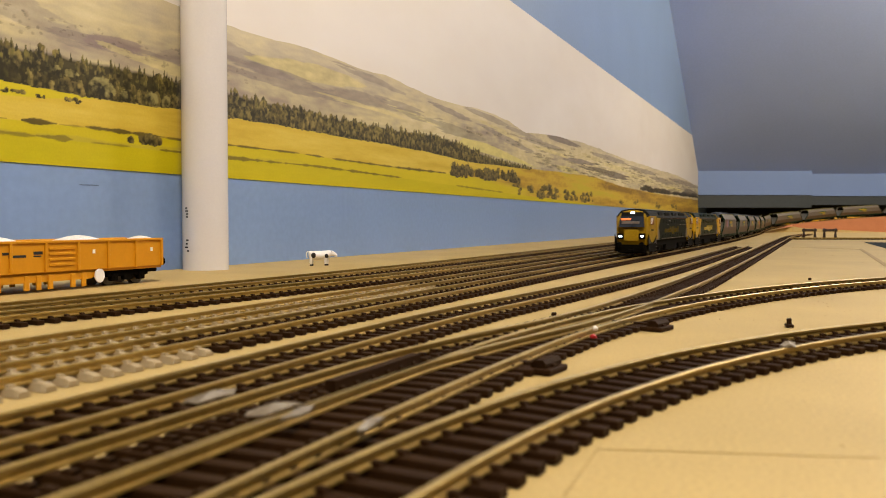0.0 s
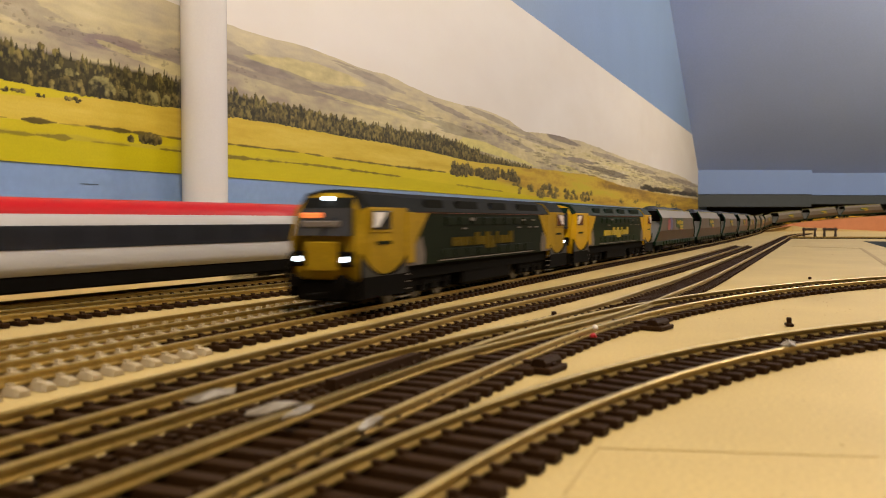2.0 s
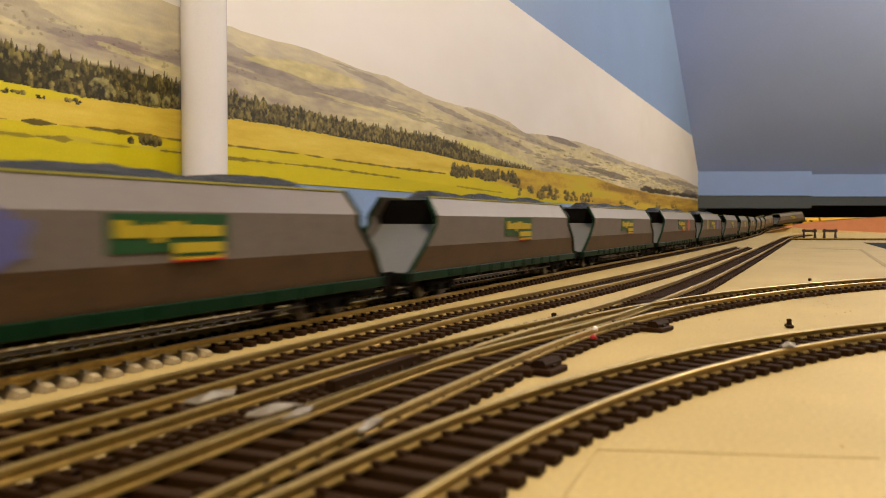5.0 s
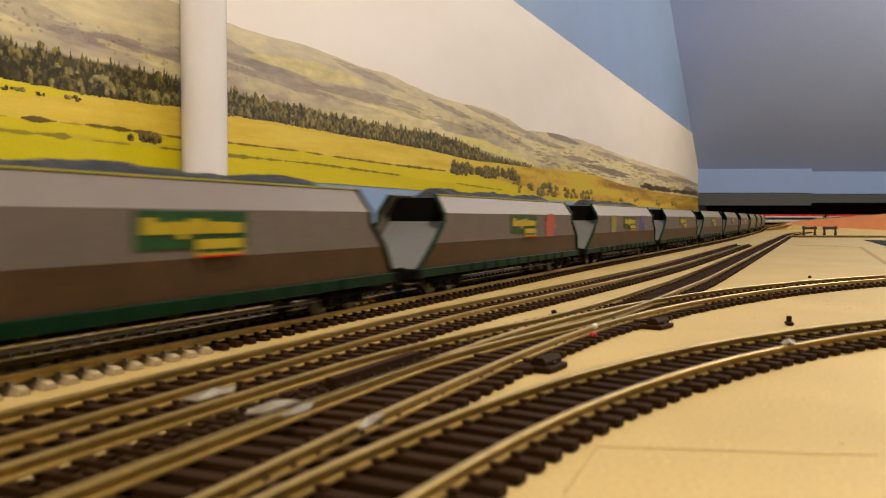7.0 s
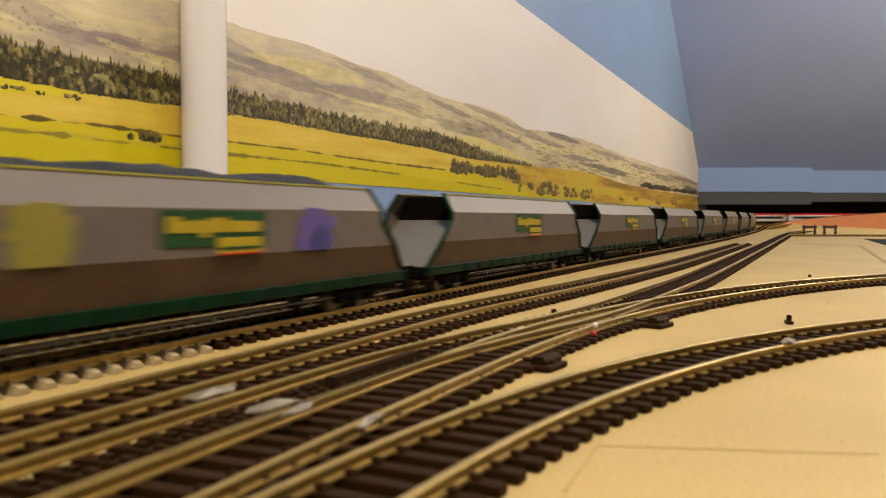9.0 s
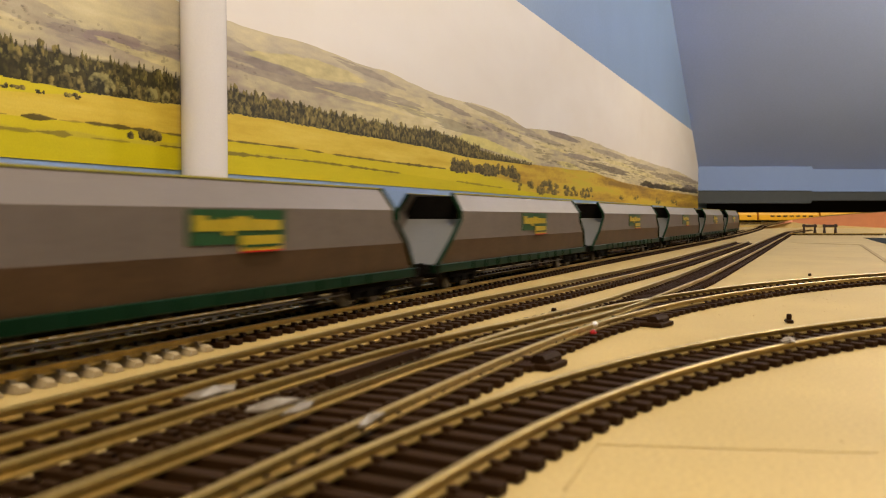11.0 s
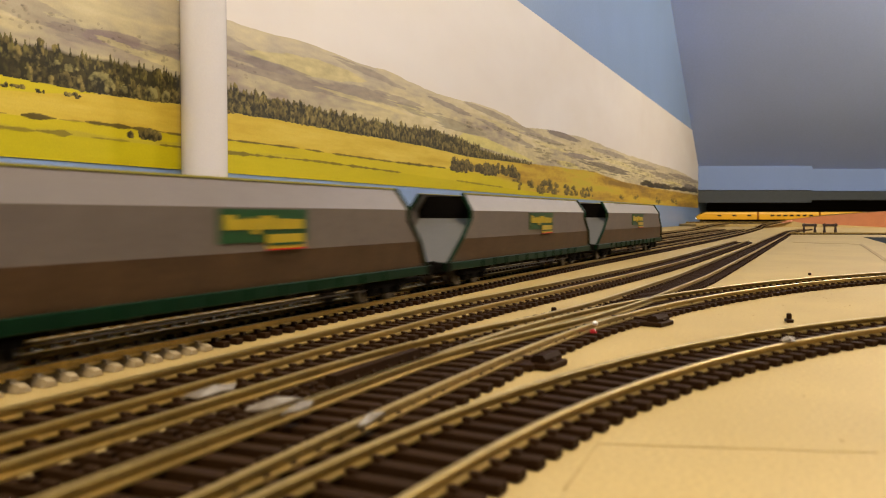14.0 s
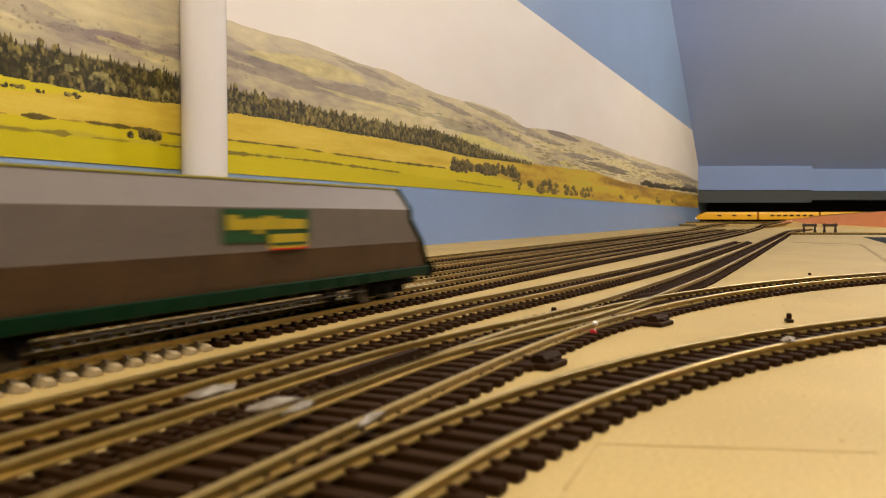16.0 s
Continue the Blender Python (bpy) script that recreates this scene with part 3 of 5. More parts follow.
        hedge(hedge1, a, b, w, q, 80 + k)
    for k, (a, b, w, q) in enumerate(((-0.4, 0.43, 0.0010, 0.55), (0.43, 0.463, 0.0018, 0.65), (0.48, 0.52, 0.0006, 0.5), (0.553, 0.60, 0.0009, 0.75), (0.62, 0.70, 0.0010, 0.75), (0.70, 0.86, 0.0007, 0.75),
                                      (0.86, 1.01, 0.0008, 0.8), (1.2, 1.42, 0.0008, 0.6))):
        hedge(hedge2 - 0.001, a, b, w, q, 95 + k)
    # woods: crowns laid from the back row to the front
    wood_hi = line(-0.5, 0.168, 0.403, 0.1667, 0.46, 0.1668, 0.534, 0.1682, 0.643, 0.1672, 0.756, 0.1655, 0.812, 0.1642, 0.994, 0.1672, 1.122, 0.1722, 1.232, 0.1672, 1.36, 0.1530, 1.57, 0.1500)
    hi1, lo1 = wood_hi[:, 0], wood_lo[:, 0]
    woody = soft(wood_hi - 0.0065 - gz + wob(0.002, 60, 9), 0.003) * soft(gz - wood_lo, 0.0008) * (gx < 1.58)
    img = lay(img, woody, ramp(0.4 + fine, (0.030, 0.026, 0.010), (0.060, 0.050, 0.020)))
    kinds = np.zeros(gx.shape, int)
    kinds[gz < np.maximum(wood_lo * (gx < 1.5), heath)] = 1
    kinds[woody > 0.5] = 2
    rr = random.Random(13)
    leaf = cloudy(gx, gz, 260, 260, 31, 3)
    def crown(px, pz, w, h, tone, pointed, amount=1.0):
        """One printed tree: its foot at pz, lit on its eastern upper side."""
        i0, i1 = np.searchsorted(xs, (px - w * 1.3, px + w * 1.3))
        j0, j1 = np.searchsorted(zs, (pz - h * 0.05, pz + h * 1.1))
        if i1 - i0 < 1 or j1 - j0 < 1:
            return
        dx, dz = (gx[i0:i1, j0:j1] - px) / w, (gz[i0:i1, j0:j1] - pz) / h
        lf = leaf[i0:i1, j0:j1]
        half = np.sqrt(np.clip(1 - (2 * dz - 0.95) ** 2, 0, 1)) * (1 - pointed) + pointed * np.clip(1.02 - dz, 0, 1)
        m = amount * np.clip((half - np.abs(dx) + 0.75 * lf) / 0.22 + 0.3, 0, 1) * (dz > -0.03)
        v = np.clip(0.16 + 0.50 * dz + 0.26 * dx + 1.15 * lf, 0, 1)[..., None]
        dark, light = np.array((0.024, 0.021, 0.010)), np.array(tone)
        img[i0:i1, j0:j1] = img[i0:i1, j0:j1] * (1 - m[..., None]) + m[..., None] * (dark + (light - dark) * v)
        kinds[i0:i1, j0:j1][m > 0.5] = 2
    for k in range(1500):
        u = k / 1500
        px = 0.33 + 1.26 * rr.random() ** 1.25
        top, low = float(np.interp(px, xs, hi1)), float(np.interp(px, xs, lo1))
        deep = top - low
        fir = rr.random() < (0.85 if px < 0.62 else 0.30) * (1.0 if u < 0.75 else 0.35)
        h = rr.uniform(0.0070, 0.0125) * (1.0 if px < 0.6 else 1.15) * min(1, deep / 0.018)
        foot = max(low, top - h - u * deep * 1.02 + rr.uniform(-0.001, 0.0016))
        g = rr.uniform(0.6, 1.5)
        tone = (0.150 * g, 0.126 * g, 0.033 * g) if fir else (0.205 * g, 0.162 * g, 0.050 * g)
        if px < 0.50 and 0.45 < u < 0.93:
            tone = tuple(0.35 * v for v in tone)
        crown(px, foot, h * (0.22 if fir else rr.uniform(0.28, 0.46)), h, tone, 0.85 if fir else 0.15)
    for px, pz, w, h in ((0.492, 0.1375, 0.0125, 0.0150), (0.462, 0.1475, 0.0060, 0.0060), (0.448, 0.1490, 0.0050, 0.0055), (0.515, 0.1365, 0.0055, 0.0085), (0.545, 0.138, 0.0060, 0.0100), (0.562, 0.138, 0.0055, 0.0090)):
        crown(px, pz, w, h, (0.30, 0.26, 0.095), 0.0)
    for k in range(16):
        crown(0.395 + 0.075 * rr.random(), 0.1280 + 0.0018 * rr.random(), rr.uniform(0.0016, 0.0034), rr.uniform(0.0020, 0.0042), (0.27, 0.21, 0.055), 0.0)
    for k in range(26):
        px = 0.47 + 0.6 * rr.random()
        crown(px, float(np.interp(px, xs, lo1)) - 0.0010, rr.uniform(0.0015, 0.005), rr.uniform(0.0015, 0.004), (0.21, 0.165, 0.05), 0.0)
    # bush by the pipe and its small neighbour
    for k in range(5):
        crown(0.5330 + 0.0048 * k, 0.1035 + 0.0012 * rr.random(), 0.0048, 0.0108 - 0.0017 * abs(k - 2), (0.24, 0.185, 0.055), 0.0)
    crown(0.5205, 0.1040, 0.0040, 0.0060, (0.17, 0.13, 0.035), 0.0)
    # copses in the fields to the east
    for k in range(75):
        px = 1.175 + 0.33 * rr.random()
        crown(px, 0.1085 + 0.010 * (1 - k / 75) + 0.008 * (px - 1.2), rr.uniform(0.009, 0.018), rr.uniform(0.008, 0.0165), (0.19, 0.145, 0.045), 0.15)
    for k in range(84):
        c = rr.choice((1.53, 1.66, 1.68, 1.75, 1.85, 1.88, 1.94, 2.03, 2.06, 2.45, 2.72, 3.1, 3.5))
        px = c + rr.gauss(0, 0.028)
        crown(px, rr.choice((0.0865, 0.091, 0.096, 0.102)) + rr.uniform(-0.002, 0.004), rr.uniform(0.007, 0.016) * (0.6 + 0.4 * px), rr.uniform(0.005, 0.0150), (0.24, 0.18, 0.05), 0.3, 0.9)
    for k in range(330):
        px = 1.25 + 3.0 * rr.random()
        z = 0.1500 + 0.008 * rr.random() + 0.055 * rr.random() ** 1.5
        if px > 1.62 or z > 0.176:
            crown(px, z, rr.uniform(0.004, 0.022) * px, rr.uniform(0.0018, 0.0048), (0.32, 0.26, 0.15), 0.1, 0.50)
    for k in range(60):
        px = 2.75 + 1.5 * rr.random()
        crown(px, 0.138 + 0.006 * rr.random() + 0.010 * (px - 2.75), 0.05 + 0.05 * rr.random(), rr.uniform(0.008, 0.018), (0.11, 0.08, 0.035), 0.1, 0.9)
    for k in range(90):
        px = 0.36 + 0.33 * rr.random()
        crown(px, 0.170 + 0.018 * rr.random(), rr.uniform(0.001, 0.003), rr.uniform(0.0012, 0.003), (0.30, 0.25, 0.18), 0.1, 0.35)
    img = np.clip(img, 0.004, 0.9)
    # three printed areas in one plane, cut along the skyline
    nz = len(zs)
    pos = np.stack((gx, np.full(gx.shape, WALL_Y - 0.0008), np.minimum(gz, np.maximum(ridge, zs[0]))), axis=-1).reshape(-1, 3)
    a = (np.arange(len(xs) - 1)[:, None] * nz + np.arange(nz - 1)[None, :])
    seen = (gz < ridge)[:-1, :-1] | (gz < ridge)[1:, :-1]
    flat = np.concatenate((img.reshape(-1, 3), np.ones((gx.size, 1))), axis=1)
    M_INK = ink()
    for kind, name, label in ((0, "hill_print", "hazy olive fells and patchwork hills"), (1, "field_print", "yellow stubble fields and heath"), (2, "woodland_print", "dark green belt of trees")):
        q = a[seen & (kinds[:-1, :-1] == kind)]
        quads = np.stack((q, q + nz, q + nz + 1, q + 1), axis=-1)
        used, idx = np.unique(quads, return_inverse=True)
        me = bpy.data.meshes.new(name)
        me.from_pydata(pos[used].tolist(), [], idx.reshape(-1, 4).tolist())
        layer = me.color_attributes.new("ink", "FLOAT_COLOR", "POINT")
        layer.data.foreach_set("color", flat[used].astype(np.float32).ravel())
        me.materials.append(M_INK)
        o = new(name, me)
        o.parent = mural
        tagged(o, label)


part("paper", box(X0, X1, WALL_Y - 0.0006, WALL_Y - 0.0001, Z0, Z1), M_SKY, mural, "pale cream sky of the print")
landscape()

# ---- vehicles: built with the front at +x, the rail head at z = 0, the middle at the origin
M_GREEN = mat("loco_green", (0.0016, 0.0115, 0.0022), 0.4, vary=0.2, scale=80, gloss=0.04)
M_YELLOW = mat("loco_yellow", (0.47, 0.262, 0.002), 0.36, vary=0.08, scale=80, gloss=0.12)
M_ROOFDK = mat("loco_roof", (0.0026, 0.0085, 0.0030), 0.6, vary=0.3, gloss=0.05)
M_UNDER = mat("underframe_black", (0.0040, 0.0030, 0.0020), 0.8, vary=0.3, scale=200, gloss=0.03)
M_GLASS = mat("dark_glazing", (0.02, 0.02, 0.022), 0.08, vary=0.05)
M_WHEEL = mat("wheel_steel", (0.10, 0.085, 0.07), 0.4, metal=0.7, vary=0.3)
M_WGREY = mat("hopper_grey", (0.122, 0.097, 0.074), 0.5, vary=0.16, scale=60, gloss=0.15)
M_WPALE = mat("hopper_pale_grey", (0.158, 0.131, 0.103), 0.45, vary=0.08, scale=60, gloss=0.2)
M_WBROWN = mat("hopper_brown", (0.080, 0.046, 0.021), 0.5, vary=0.3, scale=60, gloss=0.15)
M_WGREEN = mat("solebar_green", (0.002, 0.016, 0.005), 0.45, vary=0.25, gloss=0.08)
M_COAL = mat("coal", (0.012, 0.012, 0.012), 0.55, vary=0.4, scale=900, bump=0.8, fine=1200)
M_SLOPE = mat("slope_sheet", (0.112, 0.104, 0.084), 0.4, vary=0.08)
M_DECAL = mat("decal_yellow", (0.38, 0.27, 0.010), 0.4, vary=0.05)
M_TOPRAIL = mat("top_rail_yellow", (0.30, 0.27, 0.030), 0.5, vary=0.2)
M_DECALG = mat("decal_green", (0.006, 0.050, 0.010), 0.4, vary=0.05)
M_LAMP = mat("lit_lamp", (0.80, 0.92, 1.0), emit=7.0)
M_CABLIGHT = mat("lit_cab", (1.0, 0.25, 0.06), emit=0.5)
M_SKIRT = mat("skirt_grey", (0.022, 0.019, 0.015), 0.5, vary=0.1, scale=60)
# Pale colour for the glint painted on the cab side windows.
M_GLINT = mat("painted_glint", (0.70, 0.65, 0.60), 0.10, vary=0.3, scale=120)
M_WHITE = mat("coach_white", (0.46, 0.44, 0.41), 0.35, vary=0.04)
M_RED = mat("coach_red", (0.40, 0.008, 0.009), 0.4, vary=0.05, gloss=0.12)
M_CANT = mat("cantrail_orange", (0.16, 0.028, 0.006), 0.5, vary=0.2)
M_OCHRE = mat("ochre_wagon", (0.56, 0.238, 0.006), 0.42, vary=0.06, scale=120)
M_YTRAIN = mat("test_train_yellow", (0.80, 0.42, 0.02), 0.4, vary=0.05)
M_LOAD = mat("white_ballast", (0.75, 0.72, 0.66), 0.7, vary=0.2, scale=400, bump=0.6, fine=900)


def wheelset(parent, x, r, name="wheelset"):
    bm = bmesh.new()
    for y in (-0.0082, 0.0082):
        add_cyl(bm, (x, y - 0.0012, r), (x, y + 0.0012, r), r, 18)
        add_cyl(bm, (x, y * 0.87 - 0.0003, r), (x, y * 0.87 + 0.0003, r), r + 0.0009, 18)
    add_cyl(bm, (x, -0.008, r), (x, 0.008, r), 0.0011, 8)
    return part(name, bm, M_WHEEL, parent)


def bogie(parent, x, half, axles, r):
    bm = bmesh.new()
    for y in (-0.0128, 0.0128):
        add_box(bm, x - half, x + half, y - 0.0013, y + 0.0013, r * 0.95, r * 1.55, 0.0004)
        for a in axles:
            add_box(bm, x + a - 0.0027, x + a + 0.0027, y - 0.0019, y + 0.0019, r * 0.5, r * 1.4, 0.0005)
            add_cyl(bm, (x + a, y - 0.0024, r), (x + a, y + 0.0024, r), 0.0013, 8)
        for a, b in zip(axles[:-1], axles[1:]):
            c = (a + b) / 2
            add_box(bm, x + c - 0.004, x + c + 0.004, y - 0.0016, y + 0.0016, r * 0.55, r * 1.2, 0.0005)
    add_box(bm, x - half * 0.5, x + half * 0.5, -0.011, 0.011, r * 0.9, r * 1.7)
    b = part("bogie", bm, M_UNDER, parent)
    for a in axles:
        wheelset(b, x + a, r)
    return b


def buffers(parent, x, z, sgn):
    for y in (-0.0115, 0.0115):
        bm = cyl((x, y, z), (x + sgn * 0.005, y, z), 0.0011, 10)
        add_cyl(bm, (x + sgn * 0.005, y, z), (x + sgn * 0.0062, y, z), 0.0029, 12)
        part("buffer", bm, M_UNDER, parent)
    bm = box(min(x, x + sgn * 0.011), max(x, x + sgn * 0.011), -0.002, 0.002, z - 0.0075, z - 0.005, 0.0004)
    part("coupling", bm, M_UNDER, parent)


# hopper wagon: 0.29 m from coupling to coupling
def hopper(label, decals=(), coal=True):
    w = thing("hopper_wagon", label, "wagon", "hopper wagons of the goods train")
    hb, foot = 0.1095, 0.132
    top, crease, band, sill = 0.0474, 0.0386, 0.0246, 0.0132
    for sy in (-1, 1):
        def plate(z0, y0, e0, z1, y1, e1, material, name, t=0.0012):
            bm = bmesh.new()
            o = [bm.verts.new(p) for p in ((-e0, sy * y0, z0), (e0, sy * y0, z0), (e1, sy * y1, z1), (-e1, sy * y1, z1))]
            i = [bm.verts.new((v.co.x, v.co.y - sy * t, v.co.z)) for v in o]
            bm.faces.new(o)
            bm.faces.new(i[::-1])
            for k in range(4):
                bm.faces.new((o[k], i[k], i[(k + 1) % 4], o[(k + 1) % 4]))
            bmesh.ops.recalc_face_normals(bm, faces=bm.faces)
            return part(name, bm, material, w)
        # Paler grey on the upper slope, with reflected light put into the colour.
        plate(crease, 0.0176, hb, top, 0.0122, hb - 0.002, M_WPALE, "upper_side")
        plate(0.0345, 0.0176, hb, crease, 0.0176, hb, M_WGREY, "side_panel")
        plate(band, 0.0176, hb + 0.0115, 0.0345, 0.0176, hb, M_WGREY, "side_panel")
        plate(sill, 0.0153, foot, band, 0.0176, hb + 0.0115, M_WBROWN, "lower_side")
        part("top_rail", box(-hb + 0.002, hb - 0.002, sy * 0.0122 - 0.0006, sy * 0.0122 + 0.0006, top - 0.0002, top + 0.0004), M_TOPRAIL, w, "yellow top rail")
        bm = box(-0.136, 0.136, sy * 0.0152 - 0.0012, sy * 0.0152 + 0.0012, 0.0092, sill, 0.0003)
        for k in range(11):
            x = -0.09 + k * 0.018
            add_box(bm, x - 0.0006, x + 0.0006, sy * 0.0166 - 0.0004, sy * 0.0166 + 0.0004, 0.0092, sill)
        part("solebar", bm, M_WGREEN, w, "dark green solebar")
        bm = cyl((-0.075, sy * 0.0150, 0.0062), (0.075, sy * 0.0150, 0.0062), 0.0003, 6)
        for k in range(7):
            x = -0.072 + k * 0.024
            add_cyl(bm, (x, sy * 0.0150, 0.0062), (x, sy * 0.0150, 0.0095), 0.0005, 6)
        part("pipe_run", bm, M_WHEEL, w, "steel pipe under the solebar")
    for sx in (-1, 1):
        sec = [(-0.0165, 0.0345), (0.0165, 0.0345), (0.0170, crease), (0.0118, top - 0.0012), (-0.0118, top - 0.0012), (-0.0170, crease)]
        # The shaded opening above the slope sheet is put in as a black plate.
        part("end_shade", prism(sec, sx * (hb - 0.011), sx * (hb - 0.0095), "x"), M_UNDER, w, "black plate painted as the shaded end opening")
        bm = bmesh.new()
        o = [bm.verts.new(p) for p in ((sx * (hb - 0.010), -0.0163, 0.0350), (sx * (hb - 0.010), 0.0163, 0.0350), (sx * (foot - 0.001), 0.0155, sill), (sx * (foot - 0.001), -0.0155, sill))]
        f = bm.faces.new(o)
        r = bmesh.ops.extrude_face_region(bm, geom=[f])
        bmesh.ops.translate(bm, vec=(-sx * 0.001, 0, -0.001), verts=[v for v in r["geom"] if isinstance(v, bmesh.types.BMVert)])
        bmesh.ops.recalc_face_normals(bm, faces=bm.faces)
        part("slope_sheet", bm, M_SLOPE, w, "pale grey sloping end sheet")
        for sy in (-1, 1):
            path = [(hb - 0.002, 0.0122, top), (hb, 0.0176, crease), (hb, 0.0176, 0.0345), (hb + 0.0115, 0.0176, band), (foot, 0.0153, sill)]
            bm = bmesh.new()
            for a, b in zip(path[:-1], path[1:]):
                add_cyl(bm, (sx * a[0], sy * a[1], a[2]), (sx * b[0], sy * b[1], b[2]), 0.0011, 8)
            part("end_frame", bm, M_WGREEN, w, "dark green end frame")
        part("headstock", box(sx * 0.1335 - 0.0025, sx * 0.1335 + 0.0025, -0.0165, 0.0165, 0.0085, sill, 0.0004), M_UNDER, w)
        buffers(w, sx * 0.136, 0.0115, sx)
        bogie(w, sx * 0.096, 0.0175, (-0.0115, 0.0115), 0.0062)
    part("hopper_floor", box(-0.088, 0.088, -0.014, 0.014, 0.0075, 0.0140), M_UNDER, w)
    if coal:
        bm = bmesh.new()
        nx, ny = 44, 6
        g = [[bm.verts.new((-0.098 + 0.196 * i / nx, -0.0118 + 0.0236 * j / ny,
              0.0453 + (0.0064 * (1 - (2 * j / ny - 1) ** 2) * (0.70 + 0.30 * abs(math.sin(2.6 * math.pi * i / nx + 0.4)))
              + 0.0012 * noise.noise((i * 0.9, j * 0.9, len(label)))) * min(1, i / 3, (nx - i) / 3))) for j in range(ny + 1)] for i in range(nx + 1)]
        for i in range(nx):
            for j in range(ny):
                bm.faces.new((g[i][j], g[i + 1][j], g[i + 1][j + 1], g[i][j + 1]))
        part("coal_load", bm, M_COAL, w, "heaped black coal")
    for sy in (-1, 1):
        y = sy * 0.0178
        panel = part("name_panel", box(-0.0300, 0.0170, y - 0.0002, y + 0.0002, 0.0276, 0.0380), M_DECALG, w, "green panel")
        for k, (x0, x1, lo, hi) in enumerate(((0.0148, 0.0098, 0.0316, 0.0362), (0.0094, 0.0062, 0.0316, 0.0348), (0.0058, 0.0030, 0.0316, 0.0350), (0.0026, 0.0016, 0.0316, 0.0356), (0.0012, -0.0026, 0.0302, 0.0350),
                                              (-0.0030, -0.0064, 0.0316, 0.0360), (-0.0068, -0.0090, 0.0316, 0.0358), (-0.0094, -0.0106, 0.0316, 0.0362), (-0.0110, -0.0120, 0.0316, 0.0350), (-0.0124, -0.0160, 0.0316, 0.0350),
                                              (-0.0164, -0.0200, 0.0316, 0.0350), (-0.0204, -0.0270, 0.0316, 0.0348))):
            part("name_bar", box(x1, x0, y + sy * 0.0004 - 0.0001, y + sy * 0.0004 + 0.0001, lo, hi), M_DECAL, panel)
        number = part("number_panel", box(-0.0272, -0.0060, y + sy * 0.0006 - 0.0001, y + sy * 0.0006 + 0.0001, 0.0252, 0.0300), M_DECAL, w, "yellow panel")
        part("number_line", box(-0.0262, -0.0070, y + sy * 0.0008 - 0.0001, y + sy * 0.0008 + 0.0001, 0.0264, 0.0272), M_DECALG, number)
        part("number_edge", box(-0.0272, -0.0060, y + sy * 0.0008 - 0.0001, y + sy * 0.0008 + 0.0001, 0.0248, 0.0253), M_RED, number, "thin red edge")
        for x, z, r, colour in decals:
            r *= 1.45
            bm = bmesh.new()
            rr = random.Random(int(x * 1000) + 50)
            n = 26
            vs = []
            for q in range(n):
                h = r * rr.uniform(0.62, 1.0)
                vs.append(bm.verts.new((x + h * math.cos(6.283 * q / n), y + sy * 0.0003, min(0.0395, max(0.0245, z + 0.85 * h * math.sin(6.283 * q / n))))))
            bm.faces.new(vs)
            part("painted_motif", bm, mat("motif", tuple(0.62 * v + 0.02 for v in colour), 0.4), w, "painted motif")
    return w


